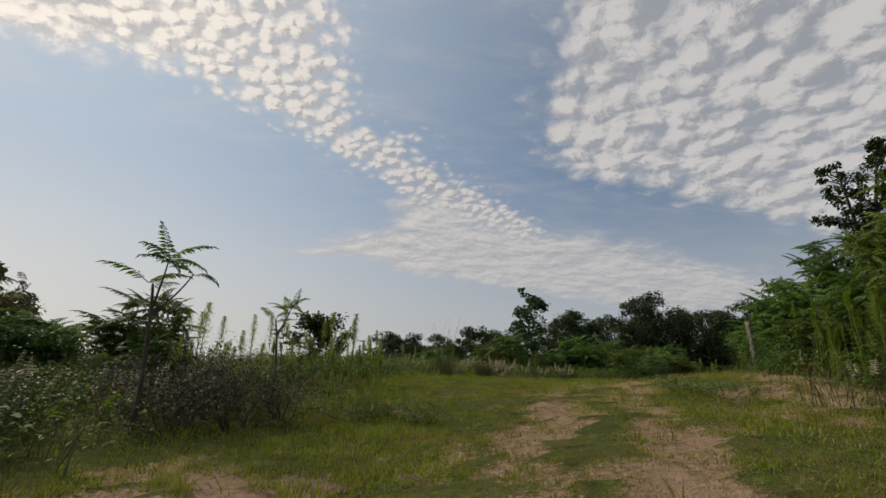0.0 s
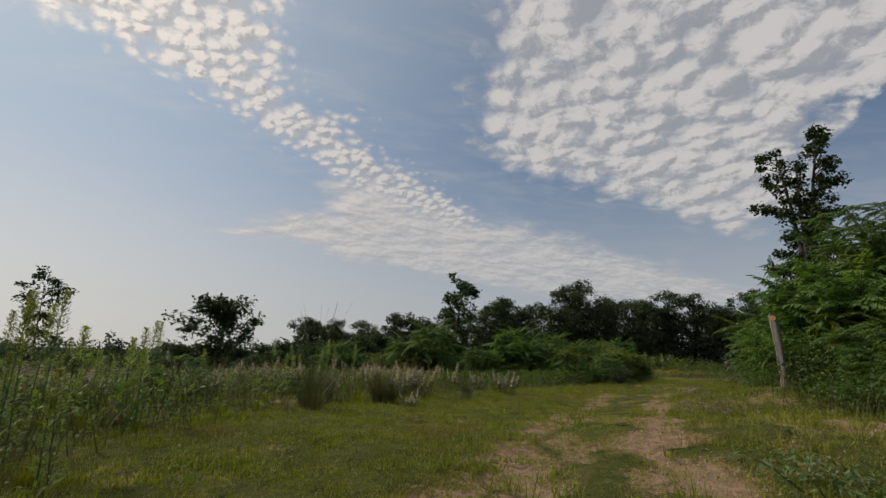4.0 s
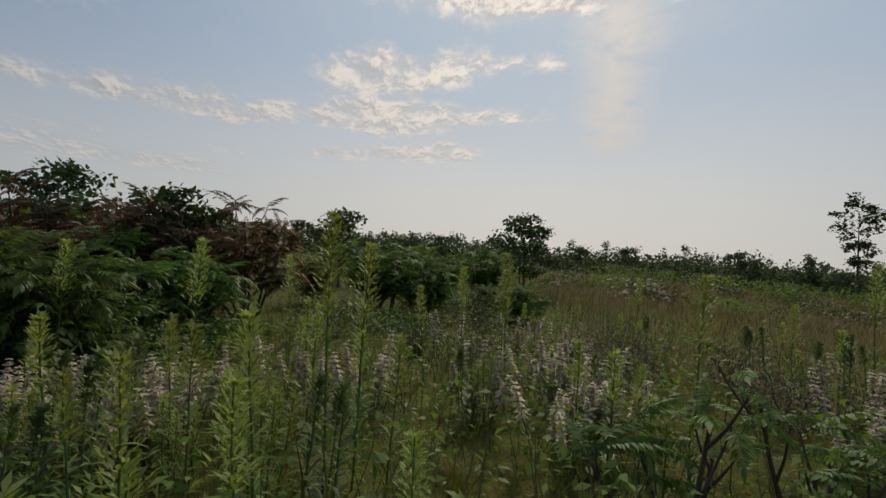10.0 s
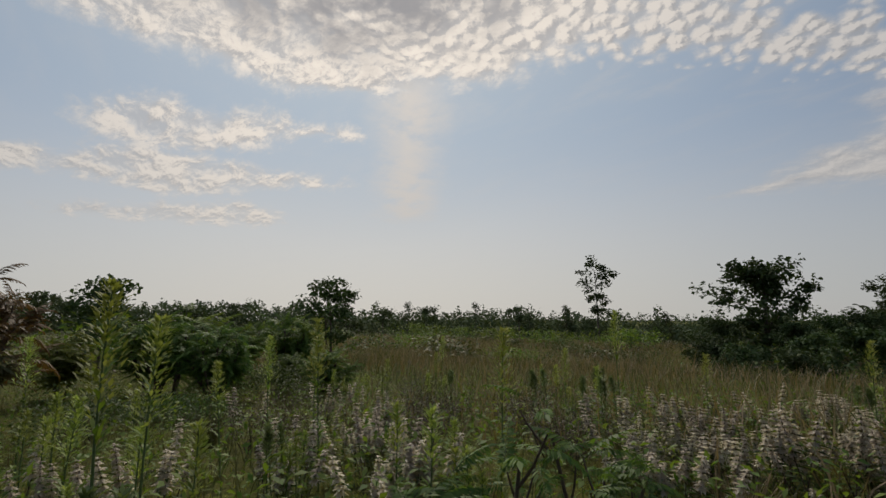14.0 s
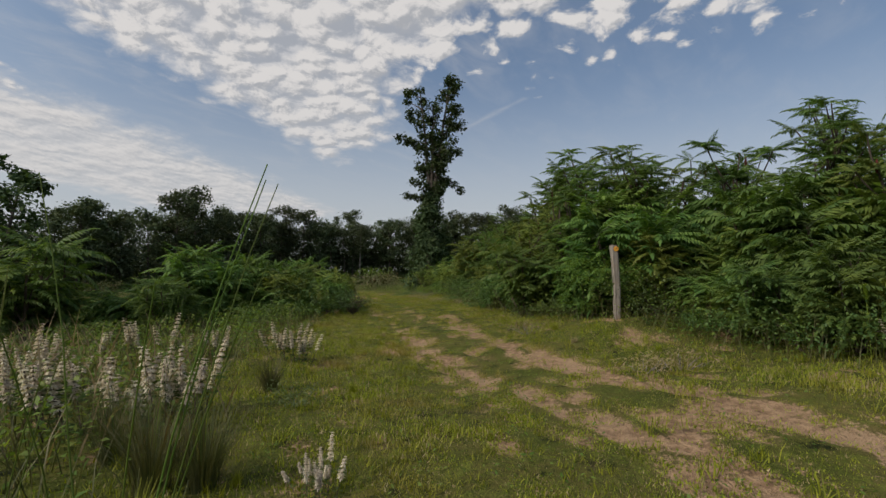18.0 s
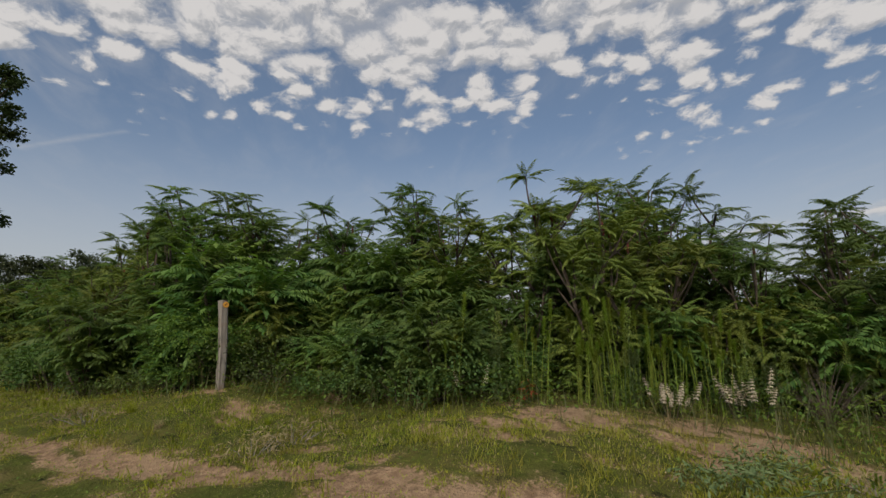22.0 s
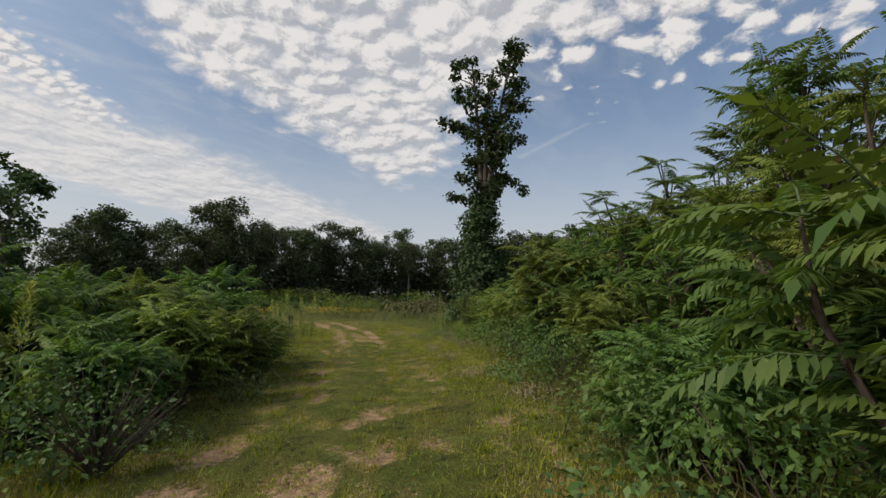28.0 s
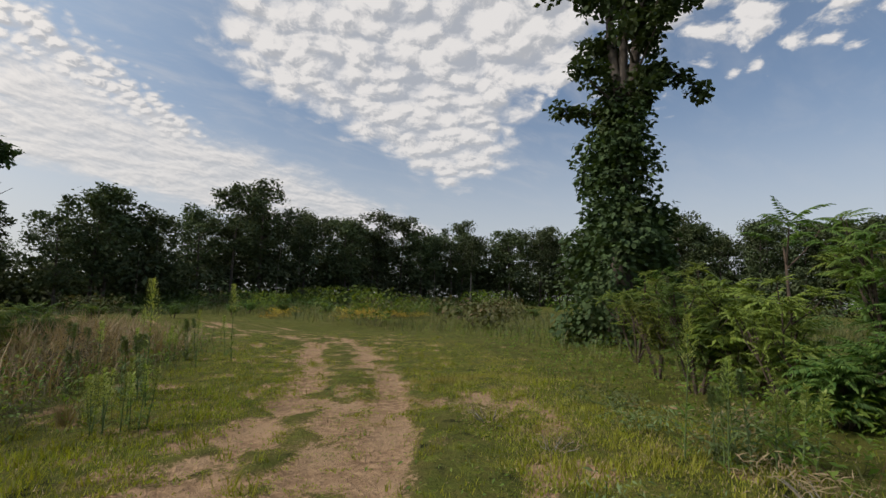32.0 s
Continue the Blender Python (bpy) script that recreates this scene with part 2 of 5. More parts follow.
clear = mix(wt, op(wt, "MULTIPLY", wide, 0.8), clear, (6.4, 7.2, 7.8))
painted = mix(wt, cover, clear, lit)
haze = step(wt, sx.outputs[2], 0.42, 0.02)
SKY_COLOUR = mix(wt, op(wt, "MULTIPLY", haze, op(wt, "MULTIPLY_ADD", cover, -0.42, 0.85)), painted, mix(wt, op(wt, "MULTIPLY", wide, 1.5, clamp=True), (4.6, 4.7, 4.85), (8.3, 7.7, 6.9)))
SKY_STRENGTH = 0.1
bg = wn.new("ShaderNodeBackground")
wire(wt, bg.inputs["Color"], SKY_COLOUR)
bg.inputs["Strength"].default_value = SKY_STRENGTH
wl.new(bg.outputs[0], wn.new("ShaderNodeOutputWorld").inputs[0])

sun = new("sun", bpy.data.lights.new("sun", "SUN"))
sun.data.energy, sun.data.angle, sun.data.color = 2.6, radians(9), (1.0, 0.9, 0.76)
sun.matrix_world = look((0, 0, 30), (math.sin(radians(SUN_AZ)) * 30 * math.cos(radians(SUN_EL)),
                                     -math.cos(radians(SUN_AZ)) * 30 * math.cos(radians(SUN_EL)), 30 - 30 * math.sin(radians(SUN_EL))))
tagged(sun, kind="structure")


# ---- materials ----
def material(name):
    m = bpy.data.materials.new(name)
    m.use_nodes = True
    t = m.node_tree
    return m, t, t.nodes["Principled BSDF"]


def bump(t, height, strength, dist):
    n = t.nodes.new("ShaderNodeBump")
    n.inputs["Strength"].default_value, n.inputs["Distance"].default_value = strength, dist
    t.links.new(height, n.inputs["Height"])
    return n.outputs[0]


def leafy(name, dark, light, third, through=0.35, gloss=0.6, mottle=0.0):
    """Leaf surface: tint varies leaf by leaf, plant by plant and in patches; light passes through."""
    m, t, p = material(name)
    geo = t.nodes.new("ShaderNodeNewGeometry")
    info = t.nodes.new("ShaderNodeObjectInfo")
    patch = noise_tex(t, geo.outputs["Position"], 1.3, 3)
    c = mix(t, geo.outputs["Random Per Island"], dark, light)
    c = mix(t, step(t, patch, 0.5, 0.75), c, third)
    if mottle:
        c = mix(t, op(t, "MULTIPLY", step(t, noise_tex(t, geo.outputs["Position"], 4.5, 4, 0.65), 0.48, 0.66), mottle), c, tuple(0.55 * v for v in dark))
        c = mix(t, op(t, "MULTIPLY", step(t, noise_tex(t, geo.outputs["Position"], 0.45, 3), 0.5, 0.7), 0.6), c, tuple(0.5 * (u + v) for u, v in zip(light, third)))
    hsv = t.nodes.new("ShaderNodeHueSaturation")
    wire(t, hsv.inputs["Color"], c)
    wire(t, hsv.inputs["Value"], op(t, "MULTIPLY_ADD", info.outputs["Random"], 0.5, 0.75))
    wire(t, hsv.inputs["Hue"], op(t, "MULTIPLY_ADD", info.outputs["Random"], 0.03, 0.485))
    c = hsv.outputs[0]
    wire(t, p.inputs["Base Color"], c)
    p.inputs["Roughness"].default_value = gloss
    p.inputs["Specular IOR Level"].default_value = 0.32
    tr = t.nodes.new("ShaderNodeBsdfTranslucent")
    wire(t, tr.inputs["Color"], mix(t, 1.0, c, (1.0, 1.0, 0.45), "MULTIPLY"))
    mx = t.nodes.new("ShaderNodeMixShader")
    mx.inputs[0].default_value = through
    t.links.new(p.outputs[0], mx.inputs[1])
    t.links.new(tr.outputs[0], mx.inputs[2])
    t.links.new(mx.outputs[0], t.nodes["Material Output"].inputs[0])
    return m


def bark(name, a, b, scale=9.0):
    m, t, p = material(name)
    co = t.nodes.new("ShaderNodeTexCoord").outputs["Object"]
    mp = t.nodes.new("ShaderNodeMapping")
    mp.inputs["Scale"].default_value = (1, 1, 0.18)
    t.links.new(co, mp.inputs[0])
    n1, n2 = noise_tex(t, mp.outputs[0], scale * 3, 6, 0.65), noise_tex(t, co, scale * 0.4, 3)
    c = mix(t, step(t, n1, 0.35, 0.68), a, b)
    c = mix(t, step(t, n2, 0.45, 0.7), c, tuple(0.6 * v for v in b))
    wire(t, p.inputs["Base Color"], c)
    p.inputs["Roughness"].default_value = 0.9
    wire(t, p.inputs["Normal"], bump(t, n1, 0.8, 0.02))
    return m


GRASS = leafy("grass_blade", (0.12, 0.165, 0.012), (0.35, 0.38, 0.03), (0.30, 0.23, 0.07), 0.38, mottle=0.45)
LONG_GRASS = leafy("long_grass_blade", (0.055, 0.075, 0.022), (0.125, 0.125, 0.045), (0.19, 0.13, 0.07), 0.18)
DRY_GRASS = leafy("dry_grass_blade", (0.24, 0.18, 0.10), (0.40, 0.31, 0.19), (0.22, 0.20, 0.10), 0.25)
SUMAC = leafy("sumac_leaf", (0.05, 0.11, 0.026), (0.14, 0.215, 0.05), (0.18, 0.24, 0.05), 0.40)
SUMAC_YELLOW = leafy("yellowing_sumac_leaf", (0.11, 0.16, 0.03), (0.22, 0.26, 0.05), (0.10, 0.15, 0.04), 0.35)
SUMAC_RUST = leafy("rusty_sumac_leaf", (0.09, 0.05, 0.03), (0.14, 0.075, 0.035), (0.055, 0.075, 0.03), 0.3)
BRAMBLE = leafy("bramble_leaf", (0.036, 0.075, 0.02), (0.095, 0.15, 0.034), (0.11, 0.135, 0.038), 0.28)
WEED = leafy("weed_leaf", (0.08, 0.155, 0.026), (0.18, 0.25, 0.045), (0.22, 0.25, 0.055), 0.46)
SAGE = leafy("grey_green_leaf", (0.10, 0.15, 0.06), (0.18, 0.23, 0.095), (0.14, 0.18, 0.08), 0.3)
TREE_LEAF = leafy("tree_leaf", (0.032, 0.058, 0.024), (0.065, 0.10, 0.036), (0.07, 0.09, 0.034), 0.22, 0.8)
FAR_LEAF = leafy("far_tree_leaf", (0.045, 0.068, 0.036), (0.10, 0.128, 0.06), (0.10, 0.112, 0.055), 0.14, 0.95)
PLUME = leafy("pale_plume", (0.22, 0.28, 0.08), (0.37, 0.42, 0.15), (0.34, 0.37, 0.12), 0.5)
BRACT = leafy("pale_bract", (0.46, 0.38, 0.34), (0.68, 0.62, 0.53), (0.54, 0.50, 0.40), 0.28)
LIME = leafy("yellow_green_stalk", (0.15, 0.23, 0.03), (0.28, 0.36, 0.06), (0.30, 0.32, 0.07), 0.4)
GOLD = leafy("goldenrod_bloom", (0.42, 0.30, 0.03), (0.55, 0.40, 0.05), (0.30, 0.28, 0.05), 0.2)
RED = leafy("red_leaf", (0.26, 0.05, 0.025), (0.38, 0.12, 0.04), (0.30, 0.15, 0.05), 0.3)
BROWN = leafy("brown_weed_leaf", (0.055, 0.042, 0.032), (0.10, 0.075, 0.055), (0.07, 0.075, 0.04), 0.15)
FRUIT = bark("sumac_fruit", (0.16, 0.025, 0.02), (0.09, 0.02, 0.018), 30)
TWIG = bark("brown_twig", (0.11, 0.08, 0.06), (0.06, 0.045, 0.035), 12)
STEM = bark("green_stem", (0.10, 0.15, 0.05), (0.07, 0.11, 0.035), 14)
TRUNK = bark("grey_trunk", (0.12, 0.10, 0.085), (0.055, 0.045, 0.04), 5)
PALE_TRUNK = bark("pale_trunk", (0.34, 0.30, 0.26), (0.2, 0.18, 0.16), 4)
DEAD = bark("dead_grey_twig", (0.30, 0.28, 0.25), (0.20, 0.18, 0.16), 16)

# ---- geometry helpers ----
rng = np.random.default_rng(7)


def mesh_np(name, chunks, mats):
    """One mesh from chunks of (verts, faces of equal length, material index)."""
    me = bpy.data.meshes.new(name)
    vs, loops, starts, mi, base, at = [], [], [], [], 0, 0
    for v, f, m in chunks:
        v, f = np.asarray(v, np.float32).reshape(-1, 3), np.asarray(f, np.int32)
        if not len(f):
            continue
        vs.append(v)
        loops.append((f + base).ravel())
        starts.append(at + np.arange(len(f), dtype=np.int32) * f.shape[1])
        mi.append(np.full(len(f), m, np.int32))
        base += len(v)
        at += f.size
    v, l, s, mi = (np.concatenate(a) for a in (vs, loops, starts, mi))
    me.vertices.add(len(v))
    me.vertices.foreach_set("co", v.ravel())
    me.loops.add(len(l))
    me.loops.foreach_set("vertex_index", l)
    me.polygons.add(len(s))
    me.polygons.foreach_set("loop_start", s)
    me.polygons.foreach_set("material_index", mi)
    for m in mats:
        me.materials.append(m)
    me.update(calc_edges=True)
    me.validate()
    return me


def rot(yaw, pitch=0.0, roll=0.0):
    """Stack of turns: roll about y, pitch about x, yaw about z (radians)."""
    yaw, pitch, roll = np.broadcast_arrays(np.asarray(yaw, float), pitch, roll)
    c, s, o, i = np.cos, np.sin, np.zeros_like(yaw), np.ones_like(yaw)
    rz = np.stack([c(yaw), -s(yaw), o, s(yaw), c(yaw), o, o, o, i], -1).reshape(*yaw.shape, 3, 3)
    rx = np.stack([i, o, o, o, c(pitch), -s(pitch), o, s(pitch), c(pitch)], -1).reshape(*yaw.shape, 3, 3)
    ry = np.stack([c(roll), o, s(roll), o, i, o, -s(roll), o, c(roll)], -1).reshape(*yaw.shape, 3, 3)
    return rz @ rx @ ry


def repeat(v, f, turns, scales, places):
    """Copies of a small mesh, joined: verts and faces."""
    v, n = np.asarray(v, float), len(places)
    scales = np.asarray(scales, float).reshape(n, -1)
    out = np.einsum("nij,nvj->nvi", turns, v[None] * scales[:, None, :]) + np.asarray(places)[:, None]
    faces = np.asarray(f)[None] + (np.arange(n) * len(v))[:, None, None]
    return out.reshape(-1, 3), faces.reshape(-1, np.shape(f)[1])


def tube(pts, radii, sides=6):
    """Tapered tube along points: verts, quads."""
    pts, radii = np.asarray(pts, float), np.asarray(radii, float)
    d = np.gradient(pts, axis=0)
    d /= np.linalg.norm(d, axis=1, keepdims=True) + 1e-9
    ref = np.where(np.abs(d[:, :1]) > 0.8, [[0, 1, 0]], [[1, 0, 0]])
    a = np.cross(d, ref)
    a /= np.linalg.norm(a, axis=1, keepdims=True) + 1e-9
    b = np.cross(d, a)
    th = np.linspace(0, 2 * np.pi, sides, endpoint=False)
    v = pts[:, None] + radii[:, None, None] * (np.cos(th)[None, :, None] * a[:, None] + np.sin(th)[None, :, None] * b[:, None])
    i, j = np.meshgrid(np.arange(len(pts) - 1), np.arange(sides), indexing="ij")
    k = (j + 1) % sides
    f = np.stack([i * sides + j, i * sides + k, (i + 1) * sides + k, (i + 1) * sides + j], -1).reshape(-1, 4)
    return v.reshape(-1, 3), f


def bent(base, yaw, lean, length, n=6, sag=0.0, wob=0.06):
    """Points along a wavering limb; lean in radians from upright."""
    s = np.linspace(0, 1, n)
    ang = lean + sag * s
    step_ = length / (n - 1)
    h, z = np.cumsum(np.sin(ang)) * step_, np.cumsum(np.cos(ang)) * step_
    h, z = h - h[0], z - z[0]
    p = np.stack([h * np.cos(yaw), h * np.sin(yaw), z], -1)
    p[1:] += rng.normal(0, wob * length / n, (n - 1, 3)).cumsum(0) * 0.6
    return p + np.asarray(base)


def join(parts_):
    v, f, base = [], [], 0
    for a, b in parts_:
        v.append(a)
        f.append(b + base)
        base += len(a)
    return np.concatenate(v), np.concatenate(f)


# leaf: base, left, tip, right, folded along its length and drooping at the tip
LEAF = np.array([[0, 0, 0], [-0.5, 0.45, 0.06], [0, 1, -0.10], [0.5, 0.45, 0.06]])
LEAF_F = np.array([[0, 3, 2, 1]])
BLADE = np.array([[-0.5, 0, 0], [0.5, 0, 0], [0.35, 0.12, 0.55], [-0.35, 0.12, 0.55], [0.0, 0.42, 1.0]])


def frond(pairs=9, droop=0.9, width=0.28):
    """A compound leaf one metre long: a bowed midrib and paired toothless leaflets."""
    s = np.linspace(0, 1, 8)
    ang = 0.55 - droop * s
    y, z = np.cumsum(np.cos(ang)) / 8, np.cumsum(np.sin(ang)) / 8
    keep = [0, 3, 7]
    rib = tube(np.stack([0 * s, y - y[0], z - z[0]], -1)[keep], np.linspace(0.011, 0.004, 3), 3)
    u = np.linspace(0.16, 0.98, pairs)
    py, pz, pa = np.interp(u, s, y - y[0]), np.interp(u, s, z - z[0]), np.interp(u, s, ang)
    size = 0.21 * (0.55 + 0.45 * np.sin(np.pi * np.clip(u * 0.9 + 0.12, 0, 1)))
    vs = []
    for side in (-1, 1):
        yaw = -side * (1.15 - 0.45 * u) + rng.normal(0, 0.07, pairs)
        pitch = pa * 0.6 - 0.45 + rng.normal(0, 0.13, pairs)
        sc = np.stack([size * width, size, size * 0.9], -1)
        vs.append(repeat(LEAF, LEAF_F, rot(yaw, pitch, side * 0.25), sc, np.stack([0 * u, py, pz], -1)))
    vs.append(repeat(LEAF, LEAF_F, rot(np.zeros(1), np.array([pa[-1] - 0.2])), [[0.07, 0.24, 0.2]], [[0, py[-1], pz[-1]]]))
    return rib, join(vs)


FRONDS = [frond(13, d, w) for d, w in ((0.6, 0.29), (0.85, 0.27), (1.2, 0.30), (0.95, 0.27))]


def fronds_at(tips, per, length, up=(0.1, 0.75), jitter=0.02):
    """Whorls of compound leaves round the branch tips: ribs and leaflets."""
    ribs, leaves = [], []
    for k, (rib, leaf) in enumerate(FRONDS):
        n = len(tips) * per // len(FRONDS) + 1
        own = tips[rng.integers(0, len(tips), n)]
        yaw = rng.uniform(0, 2 * np.pi, n)
        turns = rot(yaw, rng.uniform(*up, n), rng.normal(0, 0.2, n))
        sc = (length * rng.uniform(0.65, 1.15, n))[:, None] * np.ones(3)
        own = own + rng.normal(0, jitter, (n, 3))
        ribs.append(repeat(*rib, turns, sc, own))
        leaves.append(repeat(*leaf, turns, sc, own))
    return join(ribs), join(leaves)


def part(name, me, parent, label=""):
    ob = new(name, me)
    ob.parent = parent
    return tagged(ob, label) if label else ob


def sumac(name, height, spread, stems, tips_per, per, length, leaf, label, cones=0, low=0.45):
    """A staghorn-sumac-like shrub: leaning stems that fork, whorls of compound leaves at the tips."""
    top = new(name)
    wood, tips = [], []
    for i in range(stems):
        yaw = 2 * np.pi * i / stems + rng.uniform(-0.6, 0.6)
        r0 = rng.uniform(0, 0.12 * spread)
        base = np.array([r0 * np.cos(yaw), r0 * np.sin(yaw), -0.05])
        h = height * rng.uniform(0.6, 0.98)
        lean = np.arctan2(spread * rng.uniform(0.35, 1.0), h) * 0.75
        main = bent(base, yaw, lean, h * 0.85, 7, rng.uniform(-0.3, 0.15))
        r = 0.009 * height + 0.006
        wood.append(tube(main, np.linspace(r, r * 0.45, 7), 6))
        tips.append(main[-1])
        for j in range(tips_per):
            s = rng.uniform(low, 0.95)
            at = np.array([np.interp(s, np.linspace(0, 1, 7), main[:, k]) for k in range(3)])
            br = bent(at, yaw + rng.uniform(-2.2, 2.2), rng.uniform(0.35, 1.0), h * rng.uniform(0.18, 0.36), 5, -0.3)
            wood.append(tube(br, np.linspace(r * 0.5, r * 0.25, 5), 5))
            tips.append(br[-1])
            if s < 0.55:
                tips.append(br[2])
    tips = np.array(tips)
    ribs, leaves = fronds_at(tips, per, length, (-0.4, 0.55))
    fit = height / leaves[0][:, 2].max()
    wood = [(v * fit, f) for v, f in wood]
    ribs, leaves, tips = (ribs[0] * fit, ribs[1]), (leaves[0] * fit, leaves[1]), tips * fit
    part("branching_stem", mesh_np("branching_stem", [(*join(wood), 0)], [TWIG]), top, "brown forked woody stems")
    part("foliage", mesh_np("foliage", [(*leaves, 0), (*ribs, 1)], [leaf, STEM]), top)
    high = tips[np.argsort(-tips[:, 2])]
    for k in range(cones):
        c = high[(k + 3) % len(high)] - (0, 0, 0.06)
        pts = np.array([[0, 0, -0.02], [0, 0, 0.03], [0.004, 0, 0.09], [0.006, 0.003, 0.14], [0.006, 0.003, 0.18]]) + c
        part("fruit_cone", mesh_np("fruit_cone", [(*tube(pts, [0.008, 0.024, 0.022, 0.014, 0.003], 8), 0)], [FRUIT]), top, "dark red sumac fruit cone")
    return tagged(top, label, "shrub", "sumac thicket")


def bush(name, height, radius, n, leaf_size, leaf, label, category="shrub", wood=TWIG, narrow=0.55, lumps=9, group="undergrowth"):
    """A rounded leafy bush of twigs and many single leaves set in lumps."""
    top = new(name)
    c = np.stack([rng.normal(0, 0.45 * radius, lumps), rng.normal(0, 0.45 * radius, lumps), rng.uniform(0.25, 0.8, lumps) * height], -1)
    tw = []
    for p in c:
        pts = np.linspace([p[0] * 0.15, p[1] * 0.15, -0.04], p, 5)
        pts[1:4] += rng.normal(0, 0.05 * height, (3, 3))
        tw.append(tube(pts, np.linspace(0.007, 0.002, 5), 4))
    which = rng.integers(0, lumps, n)
    d = rng.normal(size=(n, 3))
    d /= np.linalg.norm(d, axis=1, keepdims=True)
    rad = rng.uniform(0.35, 1.05, n)[:, None] ** 0.6 * np.array([0.5 * radius, 0.5 * radius, 0.33 * height]) * rng.uniform(0.7, 1.25, (lumps, 1))[which]
    p = c[which] + d * rad
    p[:, 2] = np.abs(p[:, 2]) + 0.01
    turns = rot(np.arctan2(-d[:, 0], d[:, 1]) + rng.normal(0, 0.7, n), rng.normal(-0.15, 0.5, n), rng.normal(0, 0.5, n))
    s = leaf_size * rng.uniform(0.6, 1.3, n)
    v = repeat(LEAF, LEAF_F, turns, np.stack([s * narrow, s, s], -1), p)
    part("twig_frame", mesh_np("twig_frame", [(*join(tw), 0)], [wood]), top)
    part("foliage", mesh_np("foliage", [(*v, 0)], [leaf]), top)
    return tagged(top, label, category, group)


def tree(name, height, trunk_r, limbs, lumps_per, leaves, leaf_size, leaf, label, low=0.3, reach=0.28, lump=0.08, wood=TRUNK, group="", crown_shape="oval", lean=0.03):
    """A tree: tapered trunk, limbs, and a crown of separate leaf clumps with gaps between them."""
    top = new(name)
    yaw = rng.uniform(0, 6.28)
    main = bent((0, 0, -0.15), yaw, lean, height * 0.95, 12, 0.02, 0.015)
    parts_ = [tube(main, np.linspace(trunk_r, trunk_r * 0.15, 12) + np.r_[trunk_r * 0.35, np.zeros(11)], 9)]
    s = np.linspace(0, 1, 12)
    clumps = []
    for i in range(limbs):
        u = low + (0.98 - low) * (i + rng.uniform(0, 0.9)) / limbs
        at = np.array([np.interp(u, s, main[:, k]) for k in range(3)])
        rel = (u - low) / (1 - low)
        w = {"oval": 0.35 + 0.9 * np.sin(np.pi * min(1, rel * 0.85 + 0.12)), "column": 0.75, "flat": 0.5 + 0.7 * rel, "cone": 1.15 - 0.95 * rel}[crown_shape]
        ln = height * reach * w * rng.uniform(0.55, 1.15)
        b = bent(at, i * 2.4 + rng.uniform(-0.6, 0.6), rng.uniform(0.75, 1.3), ln, 6, rng.uniform(-0.5, 0.1))
        r = trunk_r * (1 - u * 0.8) * 0.42
        parts_.append(tube(b, np.linspace(r, r * 0.2, 6), 5))
        for j in range(lumps_per):
            v = rng.uniform(0.4, 1.05)
            q = np.array([np.interp(v, np.linspace(0, 1, 6), b[:, k]) for k in range(3)])
            clumps.append(q + rng.normal(0, lump * height * 0.5, 3) * (1, 1, 0.6))
    clumps = np.array(clumps + [main[-1], main[-2]])
    wood_me = mesh_np("trunk", [(*join(parts_), 0)], [wood])
    part("trunk", wood_me, top)
    which = rng.integers(0, len(clumps), leaves)
    d = rng.normal(size=(leaves, 3))
    d /= np.linalg.norm(d, axis=1, keepdims=True)
    size = rng.uniform(0.6, 1.4, (len(clumps), 1))[which]
    p = clumps[which] + d * rng.uniform(0.2, 1, (leaves, 1)) ** 0.5 * size * lump * height * (1.15, 1.15, 0.75)
    turns = rot(rng.uniform(0, 6.28, leaves), rng.normal(-0.2, 0.55, leaves), rng.normal(0, 0.55, leaves))
    z = leaf_size * rng.uniform(0.6, 1.3, leaves)
    part("crown", mesh_np("crown", [(*repeat(LEAF, LEAF_F, turns, np.stack([z * 0.75, z, z], -1), p), 0)], [leaf]), top)
    return tagged(top, label, "tree", group)


def at(x, y, yaw=0.0, scale=1.0, dz=0.0, tilt=0.0):
    return pose(x, y, float(ground_z(x, y)) + dz, tilt, 0, yaw) @ Matrix.Diagonal((scale, scale, scale, 1))


def put(ob, x, y, yaw=0.0, scale=1.0, dz=0.0):
    ob.matrix_basis = at(x, y, yaw, scale, dz)
    return ob


def spread(kinds, spots, size=(0.85, 1.2), clear=0.75):
    """Set the built kinds out over the spots; each kind's first plant is the built one itself."""
    used = set()
    for x, y, *rest in spots:
        if np.hypot(WALKED[:, 0] - x, WALKED[:, 1] - y).min() < clear:
            continue
        k = rest[1] if len(rest) > 1 else int(rng.integers(0, len(kinds)))
        sc = (rest[0] if rest else 1.0) * rng.uniform(*size)
        yaw = rng.uniform(0, 360)
        if k in used:
            copy_thing(kinds[k], at(x, y, yaw, sc))
        else:
            used.add(k)
            put(kinds[k], x, y, yaw, sc)
    for k, ob in enumerate(kinds):
        if k not in used:
            for o in (*ob.children_recursive, ob):
                bpy.data.objects.remove(o)

